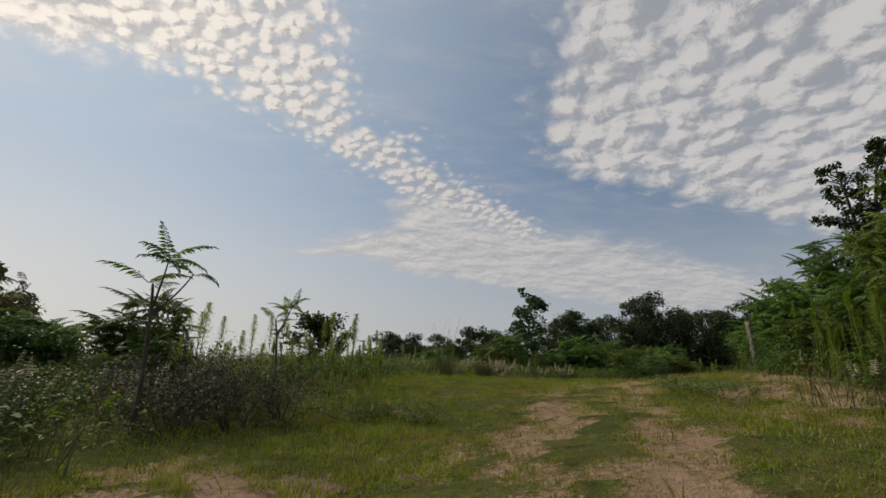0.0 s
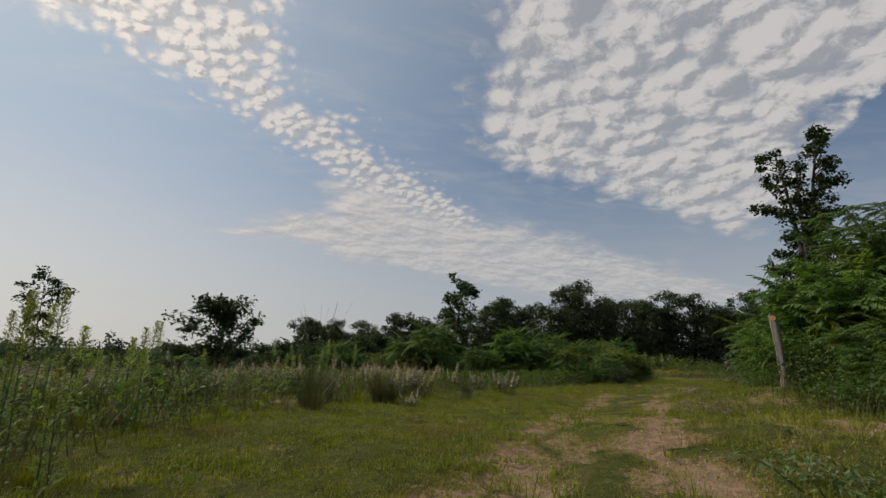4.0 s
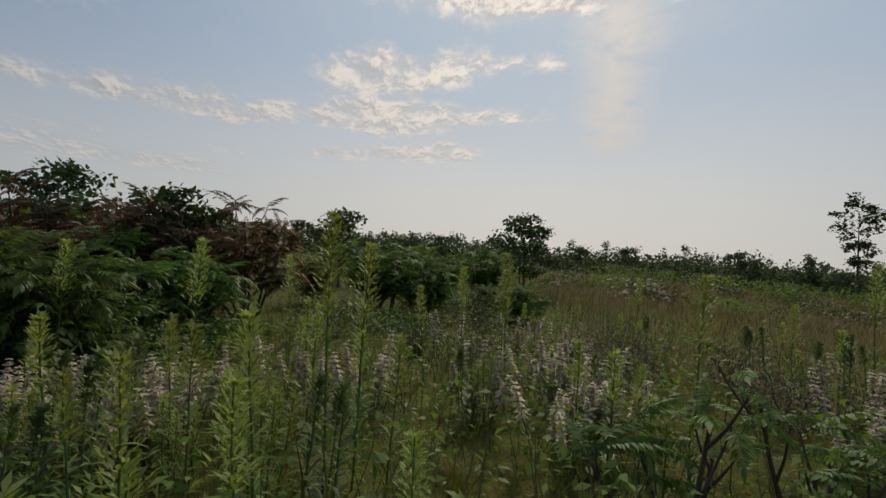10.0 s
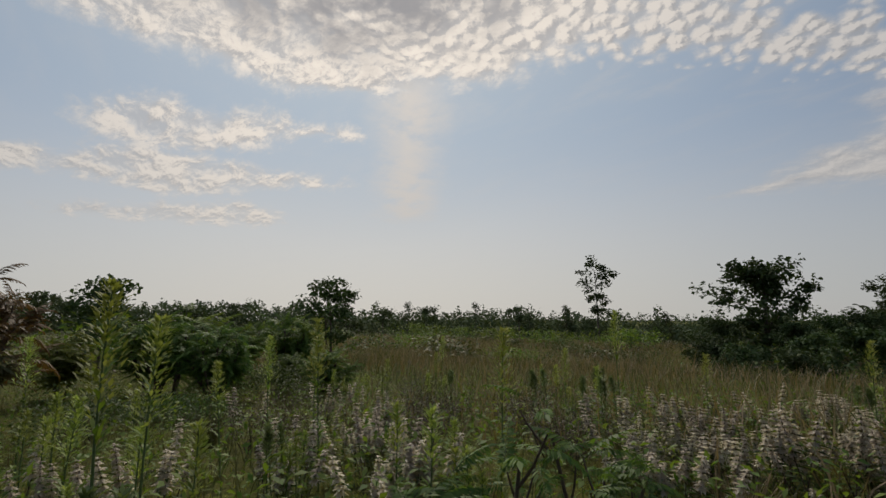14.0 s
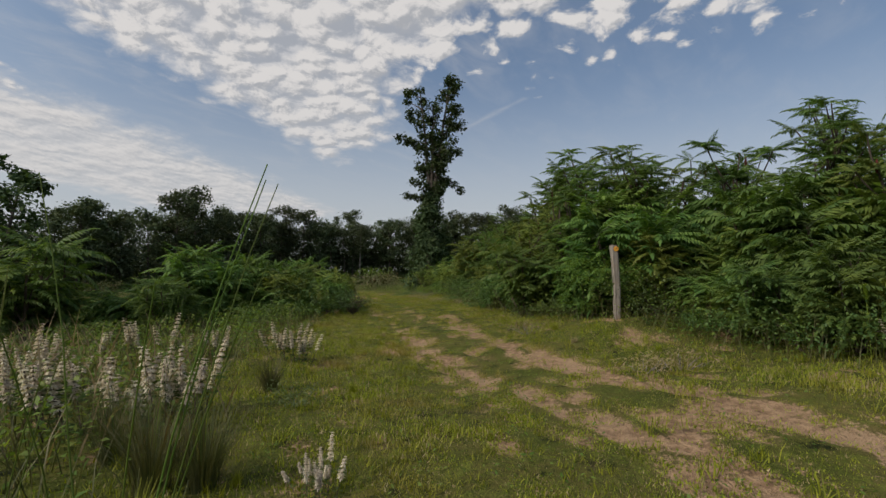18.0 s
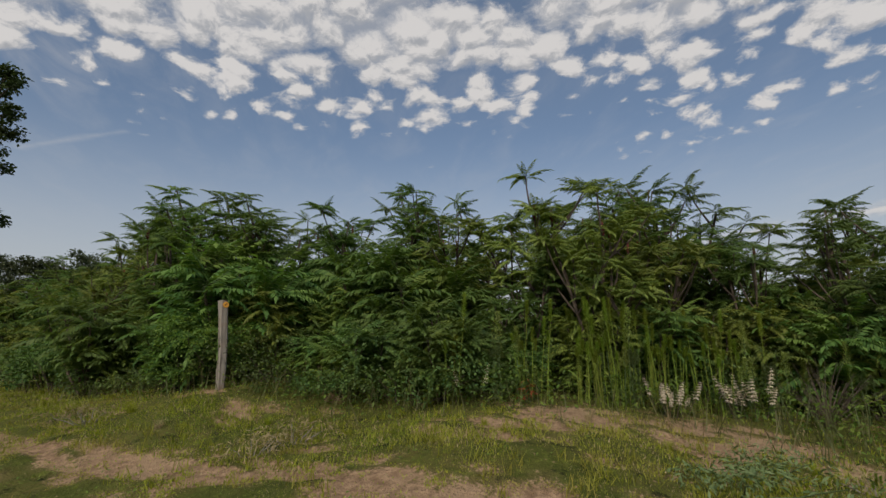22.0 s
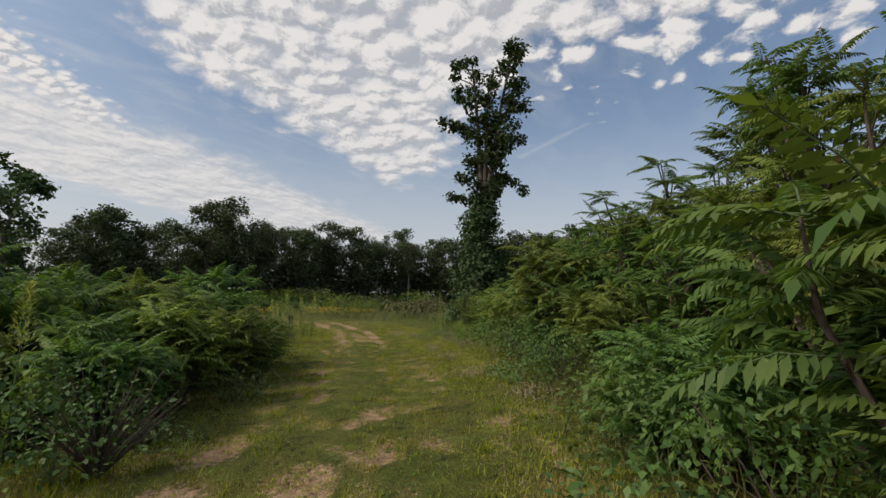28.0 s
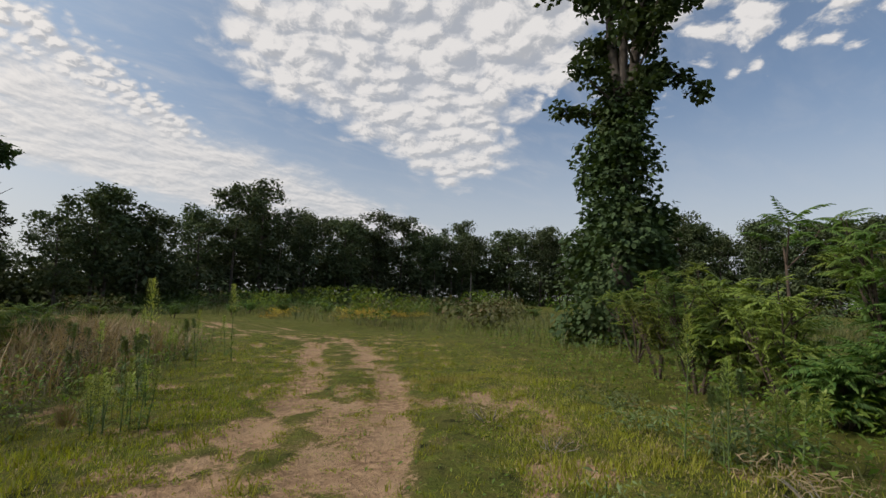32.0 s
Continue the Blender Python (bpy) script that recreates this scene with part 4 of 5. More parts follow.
hedge = [(8.2, 10.9, 0.77, 0), (8.9, 9.7, 1.02, 1), (9.3, 8.6, 1.10, 0), (8.9, 7.5, 0.93, 1), (7.7, 6.6, 0.86, 2), (6.9, 5.5, 1.11, 2), (6.3, 4.4, 0.93, 2), (5.9, 3.1, 0.87, 0), (4.9, 2.2, 0.93, 1),
         (4.1, 1.5, 0.79, 2), (3.5, 0.7, 0.81, 1), (5.8, 1.9, 0.86, 2), (5.4, 0.4, 0.79, 2), (10.6, 10.6, 1.07, 1), (10.8, 8.6, 1.17, 0), (10.2, 6.6, 1.04, 1), (8.6, 4.6, 1.13, 0), (8.0, 2.6, 1.19, 1),
         (9.2, 12.3, 0.71, 2), (5.9, 5.3, 1.00, 2), (6.3, 6.1, 0.63, 1), (7.6, 4.0, 1.03, 0), (7.2, 3.2, 1.07, 1), (9.6, 5.6, 0.97, 0), (10.0, 11.0, 1.04, 1), (11.0, 12.5, 1.00, 2), (12.0, 12.5, 1.14, 2),
         (13.2, 12.2, 1.30, 1), (12.0, 11.0, 1.20, 0), (14.0, 12.5, 1.37, 1), (12.0, 14.0, 0.70, 0), (13.0, 14.0, 0.89, 1), (14.0, 14.2, 1.04, 2), (15.0, 14.2, 1.21, 2), (13.2, 15.4, 0.70, 1), (14.2, 15.6, 0.73, 0),
         (15.0, 15.5, 0.93, 1), (16.0, 15.5, 1.03, 0), (15.0, 17.0, 0.78, 1), (16.0, 17.0, 0.9, 0), (17.0, 17.0, 1.00, 2), (17.0, 15.6, 1.22, 1), (18.0, 17.0, 1.00, 0), (16.9, 18.4, 0.62, 1), (18.2, 19.2, 0.77, 0),
         (18.6, 17.8, 1.07, 1), (20.4, 20.6, 0.79, 2), (19.4, 19.2, 0.93, 2), (16.4, 16.4, 1.05, 0), (15.6, 16.2, 1.05, 0), (20.0, 23.2, 0.5, 2), (21.4, 24.2, 0.6, 2), (19.2, 22.4, 0.45, 1), (22.6, 23.4, 0.7, 2), (18.4, 21.4, 0.5, 2), (23.6, 24.6, 0.6, 1), (16.1, 18.5, 0.42, 0), (16.9, 19.3, 0.44, 1), (15.5, 17.9, 0.44, 1), (17.8, 20.1, 0.52, 0), (16.6, 17.9, 0.5, 2), (18.8, 20.6, 0.6, 1), (7.0, 2.0, 0.95, 0), (6.5, 1.0, 0.95, 1), (9.0, 3.6, 1.15, 0), (7.0, 4.6, 1.0, 2)]
spread(tall_sumacs, hedge, (0.96, 1.12), 1.8)
front = [(7.25, 9.45), (6.75, 8.75), (6.2, 8.05), (5.85, 7.35), (7.1, 10.4), (6.9, 7.7), (7.6, 8.4), (6.1, 6.4), (5.9, 5.5), (7.6, 7.3, 1.5, 0), (7.9, 8.0, 1.6, 0), (7.2, 6.2, 1.5, 1), (6.9, 5.0, 1.5, 0), (8.0, 9.0, 1.6, 1), (7.7, 9.9, 1.5, 0), (6.6, 4.0, 1.4, 1), (5.8, 3.9, 1.0, 2), (5.5, 3.2, 1.2, 2), (5.8, 4.6, 0.9, 0), (5.2, 2.8, 1.2, 0), (4.7, 1.2, 1.1, 1), (5.0, 1.8), (4.4, 0.4),
         (8.3, 12.0), (9.5, 13.2), (10.9, 13.9), (12.1, 14.9), (12.9, 15.7), (13.8, 16.5), (14.9, 17.9), (15.9, 18.8), (17.1, 19.9), (18.3, 21.0), (19.4, 21.9), (14.4, 16.4, 1.3, 0), (11.6, 13.4, 1.3, 1), (10.2, 12.6, 1.3, 0), (13.3, 15.9, 1.3, 2), (15.6, 17.6, 1.4, 0), (16.6, 18.9, 1.3, 1),
         (6.4, 17.0), (7.6, 17.6, 1.0, 0), (8.3, 18.6, 1.05, 0), (5.2, 17.4), (9.2, 19.9, 1.1, 0), (9.9, 20.8, 1.2, 1), (8.0, 20.4, 1.1, 0), (7.2, 18.6, 1.1, 0), (8.4, 19.7, 1.2, 1), (9.0, 21.2, 1.1, 0), (7.0, 19.6, 1.1, 1), (6.6, 17.9, 1.1, 0), (10.6, 22.0, 0.9, 0), (8.9, 19.0, 0.9, 2), (4.2, 19.5), (6.4, 20.4), (8.0, 22.6), (4.6, 23.0), (2.5, 22.0), (6.2, 25.0), (10.0, 25.5), (3.6, 26.0),
         (-0.2, 19.1, 1.13, 0), (1.1, 19.5, 1.65, 1), (2.4, 18.7, 1.57, 0), (3.6, 17.8, 1.48, 1), (5.2, 18.1, 1.39, 0), (6.2, 16.9, 1.13, 1), (7.4, 16.6, 0.87, 0), (1.6, 17.9, 1.09, 1), (3.8, 16.6, 0.91, 0),
         (-8.5, 10.2), (-9.7, 9.5), (-10.6, 11.0), (-9.0, 11.6), (-11.6, 12.5), (-8.2, 12.0), (-10.0, 8.3), (-12.4, 10.0), (-4.0, 6.4, 1.1, 0), (-3.4, 5.7, 0.9, 1),
         (4.85, 2.55, 0.9, 2), (4.3, 1.9, 0.75, 2), (8.9, 17.9, 0.7, 2), (9.4, 18.4, 0.7, 0), (8.1, 17.2, 0.75, 2), (10.0, 19.3, 0.65, 2), (7.4, 16.4, 0.7, 0), (10.8, 23.2, 0.7, 0), (11.6, 24.6, 0.75, 2), (12.2, 26.2, 0.7, 0), (11.2, 25.8, 0.8, 0), (12.9, 27.8, 0.65, 2), (10.4, 24.8, 0.8, 0), (13.4, 29.4, 0.6, 0), (11.9, 28.9, 0.7, 1), (9.9, 22.6, 0.8, 0), (10.9, 27.3, 0.8, 2), (9.2, 23.6, 0.9, 0)]
spread(small_sumacs, front, (0.85, 1.25), 1.5)
spread(rust_sumacs, [(-7.3, 7.4, 1.0), (-6.6, 6.2, 0.9), (-8.6, 6.6, 1.1), (-5.6, 5.0, 0.8), (-8.0, 4.6, 1.0), (-9.6, 5.4, 1.1)], (0.9, 1.1))
low = [(6.7, 9.2), (6.3, 8.4), (5.7, 7.7), (7.6, 10.6), (7.0, 9.9), (6.6, 6.9), (6.1, 6.1), (6.0, 5.0), (5.5, 4.0), (8.0, 11.5), (8.7, 12.6), (9.9, 13.6), (11.2, 14.7), (12.3, 15.3), (13.2, 16.2), 
       (7.6, 7.2), (6.9, 6.2), (8.3, 9.2), (9.6, 11.6), (6.2, 5.2), (6.0, 3.6), (5.4, 2.6), (5.0, 1.2), (7.4, 16.9), (8.6, 18.4), (9.6, 19.6), (6.6, 16.3), (5.6, 16.2), (10.6, 21.6), (9.8, 22.6), (11.5, 24.6), (12.0, 26.0), (11.0, 27.0), (12.8, 29.6), (10.6, 25.2), (11.6, 23.4), (10.2, 23.6), (11.9, 28.2), (10.4, 28.8), (12.8, 31.4), (9.2, 24.4), (9.4, 26.4), (7.2, 21.4), (5.4, 21.0), (7.0, 24.0),
       (-4.2, 5.2), (-4.8, 6.4), (-5.6, 7.4), (-6.4, 8.6), (-3.6, 4.2), (-3.0, 3.2), (-4.4, 2.6), (-5.8, 3.6), (-7.0, 9.6), (-7.8, 11.0)]
spread(brambles, [(x, y, 1.0, (0, 1, 0, 1, 2)[k % 5] if k < 6 else (2 if y > 21 and k % 5 == 1 else k % 2)) for k, (x, y) in enumerate(low)], (0.8, 1.25))


# ---- trail post ----
def wood_post():
    m, t, p = material("weathered_wood")
    co = t.nodes.new("ShaderNodeTexCoord").outputs["Object"]
    mp = t.nodes.new("ShaderNodeMapping")
    mp.inputs["Scale"].default_value = (40, 40, 2.2)
    t.links.new(co, mp.inputs[0])
    g, b = noise_tex(t, mp.outputs[0], 1.0, 6, 0.6), noise_tex(t, co, 5.0, 4)
    c = mix(t, step(t, g, 0.3, 0.7), (0.13, 0.11, 0.095), (0.30, 0.27, 0.235))
    wire(t, p.inputs["Base Color"], mix(t, step(t, b, 0.5, 0.75), c, (0.23, 0.17, 0.13)))
    p.inputs["Roughness"].default_value = 0.9
    wire(t, p.inputs["Normal"], bump(t, g, 0.7, 0.008))
    return m


def trail_post():
    top = new("trail_marker_post")
    bm = bmesh.new()
    rings, n = 12, 16
    for r in range(rings):
        z = -0.12 + (0.98 + 0.12) * r / (rings - 1)
        h = 0.047 * (0.93 if 0.3 < z < 0.55 else 1.0) * (1 - 0.08 * (z < 0.12))
        for k in range(n):
            a = 2 * math.pi * (k + 0.5) / n
            q = 1 / max(abs(math.cos(a)), abs(math.sin(a))) * 0.97
            q = min(q, 1.27)
            w = 1 + 0.05 * math.sin(5 * z * 3 + k) + rng.normal(0, 0.02)
            bm.verts.new((h * q * w * math.cos(a) + 0.012 * math.sin(z * 4), h * q * w * math.sin(a), z + (rng.normal(0, 0.004) if r == rings - 1 else 0)))
    bm.verts.ensure_lookup_table()
    for r in range(rings - 1):
        for k in range(n):
            bm.faces.new([bm.verts[r * n + k], bm.verts[r * n + (k + 1) % n], bm.verts[(r + 1) * n + (k + 1) % n], bm.verts[(r + 1) * n + k]])
    bm.faces.new([bm.verts[(rings - 1) * n + k] for k in range(n)])
    me = bpy.data.meshes.new("post")
    bm.to_mesh(me)
    me.materials.append(wood_post())
    part("post", me, top)
    m, t, p = material("orange_disc_paint")
    pos = t.nodes.new("ShaderNodeTexCoord").outputs["Object"]
    wire(t, p.inputs["Base Color"], mix(t, step(t, noise_tex(t, pos, 60, 3), 0.4, 0.7), (0.62, 0.30, 0.03), (0.50, 0.22, 0.03)))
    p.inputs["Roughness"].default_value = 0.5
    ink, t2, p2 = material("faded_ink")
    p2.inputs["Base Color"].default_value = (0.05, 0.04, 0.03, 1)

    def disc(r, thick, mtl, name, parent, x, z, y):
        b = bmesh.new()
        bmesh.ops.create_cone(b, cap_ends=True, segments=24, radius1=r, radius2=r * 0.96, depth=thick)
        bmesh.ops.transform(b, matrix=pose(x, y, z, 90, 0, 0), verts=b.verts)
        mm = bpy.data.meshes.new(name)
        b.to_mesh(mm)
        mm.materials.append(mtl)
        return part(name, mm, parent)
    d = disc(0.034, 0.004, m, "marker_disc", top, 0.012, 0.93, -0.0515)
    d["label"] = "round orange trail marker disc"
    disc(0.006, 0.003, ink, "printed_mark", d, 0.004, 0.925, -0.0545)
    disc(0.005, 0.003, ink, "printed_mark", d, 0.014, 0.938, -0.0545)
    disc(0.004, 0.003, ink, "printed_mark", d, 0.022, 0.943, -0.0545)
    return tagged(top, "weathered grey wooden trail post with an orange disc", "post")


post = trail_post()
post.matrix_basis = pose(6.45, 9.79, float(ground_z(6.45, 9.79)), 1.5, -1.5, -62)


# ---- grass and flowers ----
rng = np.random.default_rng(23)
def blades(name, n, where, height, width, mtl, label, lean=0.45, short=False):
    """Loose grass as one mesh; short: one tapered face a blade, else a bent blade of two faces."""
    x, y, hs = where(n)
    n = len(x)
    walked = np.sqrt(((np.stack([x, y], -1)[:, None] - WALKED[None, ::8]) ** 2).sum(-1).min(1))
    hs = hs * np.clip(walked / 0.8, 0.5, 1)
    z = ground_z(x, y) + 0.03 * (ripple(x, y, 1.7, 2.0) - 0.5) - 0.01
    h = height[0] + (height[1] - height[0]) * rng.beta(2, 3, n)
    h = h * hs
    turns = rot(rng.uniform(0, 6.28, n), rng.normal(-0.1, lean * 0.4, n), rng.normal(0, lean * 0.3, n))
    sc = np.stack([np.full(n, width) * rng.uniform(0.7, 1.3, n), h * rng.uniform(0.4, 1.3, n), h], -1)
    blade = BLADE[[0, 1, 4]] if short else BLADE
    v = (np.einsum("nij,nvj->nvi", turns, blade[None] * sc[:, None, :]) + np.stack([x, y, z], -1)[:, None]).reshape(-1, 3)
    base = (np.arange(n) * len(blade))[:, None]
    me = bpy.data.meshes.new(name)
    me.vertices.add(len(v))
    me.vertices.foreach_set("co", v.astype(np.float32).ravel())
    loops = (base + [0, 1, 2] if short else np.concatenate([base + [0, 1, 2, 3], base + [3, 2, 4]], 1)).astype(np.int32)
    me.loops.add(loops.size)
    me.loops.foreach_set("vertex_index", loops.ravel())
    st = np.arange(n) * 3 if short else (np.arange(n) * 7)[:, None] + [0, 4]
    me.polygons.add(st.size)
    me.polygons.foreach_set("loop_start", st.astype(np.int32).ravel())
    me.materials.append(mtl)
    me.update(calc_edges=True)
    return tagged(new(name, me), label, "grass", kind="stuff")


def round_walk(n, reach):
    """Places round the walked line, thinning out with distance."""
    k = rng.integers(0, len(WALKED), n)
    r = reach * rng.uniform(0, 1, n) ** 1.15
    a = rng.uniform(0, 6.28, n)
    return WALKED[k, 0] + r * np.cos(a), WALKED[k, 1] + r * np.sin(a)


def field_side(x, y):
    """0 on the mown strip by the track, 1 in the wild field or thicket."""
    off, k = track_offset(x, y)
    left = np.interp(y, (0, 4, 9, 12, 15, 20, 30), (2.2, 2.8, 3.0, 2.6, 1.6, 1.6, 1.9))
    right = np.interp(y, (0, 4, 7, 10, 14, 18, 22, 30), (1.9, 2.0, 1.9, 1.6, 1.6, 1.9, 2.6, 3.0))
    return np.clip(np.where(off > 0, off - right, -off - left) / 0.5 + ripple(x, y, 2.0, 5.0) - 0.5, 0, 1), off


def lawn(n):
    x, y = round_walk(n, 8.0)
    b, off = bareness(x, y)
    f, _ = field_side(x, y)
    keep = (rng.uniform(0, 1, n) > np.clip((b - 0.34) * 1.9, 0, 0.96)) & (rng.uniform(0, 1, n) > f * 0.85)
    x, y, off = x[keep], y[keep], off[keep]
    lush = (0.3 + 0.6 * ripple(x, y, 0.9, 8.0) + 0.9 * ripple(x, y, 3.7, 3.0) ** 2) * np.clip(np.abs(off) / 1.3, 0.4, 1.0)
    return x, y, lush


def tufts(n):
    x, y = round_walk(n // 14, 8.0)
    b, off = bareness(x, y)
    f, _ = field_side(x, y)
    keep = (b < 0.75) & (f < 0.8) & (np.abs(off) > 0.2)
    x, y = np.repeat(x[keep], 14), np.repeat(y[keep], 14)
    s = rng.normal(0, 0.035, (2, len(x)))
    return x + s[0], y + s[1], np.ones(len(x))


def meadow(n):
    x, y = round_walk(n, 26.0)
    f, off = field_side(x, y)
    keep = (rng.uniform(0, 1, n) < f) & ((off < 0) | (off < 3.2))
    x, y = x[keep], y[keep]
    return x, y, (0.5 + ripple(x, y, 0.7, 9.0)) * np.where((off[keep] > 0) & (y > 15), 0.3, 1.0)


blades("thatch", 330000, lawn, (0.02, 0.075), 0.007, DRY_GRASS, "short brown thatch between the grass", 1.2, True)
blades("lawn_grass", 1200000, lawn, (0.02, 0.068), 0.008, GRASS, "short green grass of the track verge", 0.9, True)
blades("grass_tufts", 80000, tufts, (0.05, 0.14), 0.006, GRASS, "loose tufts of brighter grass", 0.8)
blades("meadow_grass", 90000, meadow, (0.2, 0.5), 0.007, LONG_GRASS, "long mixed meadow grass", 0.5)


# ---- meadow plants ----
rng = np.random.default_rng(24)
def strap(n, length, width, z0, z1, reach, up, droop=0.0):
    """Leaves round an upright stem: turns, scales, places."""
    z = rng.uniform(z0, z1, n)
    a = rng.uniform(0, 6.28, n)
    turns = rot(a, up + rng.normal(0, 0.2, n), rng.normal(0, 0.2, n))
    s = length * rng.uniform(0.6, 1.2, n)
    return turns, np.stack([s * width, s, s * (1 + droop)], -1), np.stack([-np.sin(a) * reach, np.cos(a) * reach, z], -1)


def horsemint(stems, height, label):
    top = new("horsemint_plant")
    wood, leaf, bract = [], [], []
    for i in range(stems):
        bx, by = rng.normal(0, 0.11, 2)
        h = height * rng.uniform(0.7, 1.05)
        pts = bent((bx * 0.7, by * 0.7, -0.03), np.arctan2(by, bx), np.hypot(bx, by) / h * 0.7, h, 5)
        wood.append(tube(pts, np.linspace(0.004, 0.0025, 5), 4))
        u = rng.uniform(0.1, 0.8, 16)
        c = np.stack([np.interp(u, np.linspace(0, 1, 5), pts[:, k]) for k in range(3)], -1)
        t, s, _ = strap(16, 0.075, 0.24, 0, 1, 0, 0.1)
        leaf.append(repeat(LEAF, LEAF_F, t, s, c))
        own = []
        for w, u in enumerate((0.60, 0.69, 0.77, 0.84, 0.91, 0.97)):
            c = np.array([np.interp(u, np.linspace(0, 1, 5), pts[:, k]) for k in range(3)])
            n = 10 if w < 5 else 6
            size = 0.046 - 0.004 * w
            for level, up in ((0.0, -0.55), (0.012, 0.1)):
                a = np.arange(n) * 6.283 / n + rng.uniform(0, 6)
                own.append(repeat(LEAF, LEAF_F, rot(a, np.full(n, up) + rng.normal(0, 0.15, n)),
                                    np.outer(rng.uniform(0.75, 1.15, n), (size * 0.42, size, size)), np.tile(c + (0, 0, level), (n, 1))))
        bract.append(join(own))
    part("stem", mesh_np("stem", [(*join(wood), 0), (*join(leaf), 1)], [TWIG, BRAMBLE]), top)
    for b in bract:
        part("flower_head", mesh_np("flower_head", [(*b, 0)], [BRACT]), top, "tiered pale pinkish-white bracts")
    return tagged(top, label, "wildflower", "horsemint in the meadow")


def horseweed(height, label, leaf=WEED, plume=0.35, name="horseweed", stems=1, slim=1.0, wood_mtl=STEM):
    top = new(name)
    wood, leaves, tips = [], [], []
    for i in range(stems):
        b = rng.normal(0, 0.05, 2) * (stems > 1)
        h = height * rng.uniform(0.8, 1.05)
        pts = bent((b[0], b[1], -0.03), rng.uniform(0, 6), rng.uniform(0.02, 0.12), h, 6)
        wood.append(tube(pts, np.linspace(0.006, 0.002, 6), 5))
        n = int(90 * h)
        u = rng.uniform(0.05, 0.95, n)
        c = np.stack([np.interp(u, np.linspace(0, 1, 6), pts[:, k]) for k in range(3)], -1)
        t, s, _ = strap(n, 0.10 * slim, 0.14, 0, 1, 0, 0.5 + 0.5 * (1 - slim))
        s = s * (1.15 - 0.6 * u)[:, None]
        leaves.append(repeat(LEAF, LEAF_F, t, s, c))
        n = int(330 * h)
        u = 1 - plume * rng.uniform(0, 1, n) ** 1.2
        c = np.stack([np.interp(u, np.linspace(0, 1, 6), pts[:, k]) for k in range(3)], -1)
        r = (0.02 + 0.16 * slim * (1 - u)) * slim * h * rng.uniform(0.1, 1, n)
        a = rng.uniform(0, 6.28, n)
        c += np.stack([-np.sin(a) * r, np.cos(a) * r, r * 0.9], -1)
        tips.append(repeat(LEAF, LEAF_F, rot(a, rng.uniform(0.4, 1.2, n)), np.outer(rng.uniform(0.5, 1.2, n), (0.011, 0.028, 0.022)), c))
    part("stem", mesh_np("stem", [(*join(wood), 0)], [wood_mtl]), top)
    part("foliage", mesh_np("foliage", [(*join(leaves), 0)], [leaf]), top)
    for b in tips:
        part("plume", mesh_np("plume", [(*b, 0)], [PLUME if leaf == WEED else leaf]), top, "pale green branching flower plume")["kind"] = "stuff"
    return tagged(top, label, "weed", "tall meadow weeds")


def bunch_grass(height, n, stalks, label, thick=0.0019, mtl=LONG_GRASS):
    top = new("bunch_grass")
    a = rng.uniform(0, 6.28, n)
    r = 0.10 * rng.uniform(0, 1, n) ** 0.7
    h = height * rng.uniform(0.5, 1.0, n)
    bend = rng.uniform(0.15, 0.75, n)
    seg = np.linspace(0, 1, 5)
    d = np.stack([np.cos(a), np.sin(a)], -1)
    ang = bend[:, None] * (0.35 + 1.1 * seg[None])
    hz, hr = np.cumsum(np.cos(ang), 1) / 5 * h[:, None], np.cumsum(np.sin(ang), 1) / 5 * h[:, None]
    hz, hr = hz - hz[:, :1] - 0.02, hr - hr[:, :1]
    mid = np.concatenate([d[:, None] * (hr + r[:, None])[..., None], hz[..., None]], -1)
    side = np.stack([-d[:, 1], d[:, 0], 0 * a], -1)[:, None] * (0.0032 * (1 - 0.85 * seg))[None, :, None]
    v = np.concatenate([mid - side, mid + side], 1).reshape(-1, 3)
    q = np.array([[i, i + 1, i + 6, i + 5] for i in range(4)])
    f = (np.arange(n) * 10)[:, None, None] + q[None]
    part("grass_blade", mesh_np("grass_blade", [(v, f.reshape(-1, 4), 0)], [mtl]), top)
    for k in range(stalks):
        p = bent((0, 0, 0), rng.uniform(0, 6.28), rng.uniform(0.0, 0.16), height * rng.uniform(1.2, 1.75), 8, 0.28, 0.03)
        part("seed_stalk", mesh_np("seed_stalk", [(*tube(p, np.linspace(thick, thick * 0.45, 8), 4), 0)], [WEED]), top)
    return tagged(top, label, "grass", "bunch grasses")


def ring(cx, cy, r, n, size=1.0):
    a, q = rng.uniform(0, 6.28, n), r * np.sqrt(rng.uniform(0, 1, n))
    return [(cx + q_ * math.cos(a_), cy + q_ * math.sin(a_), size) for a_, q_ in zip(a, q)]


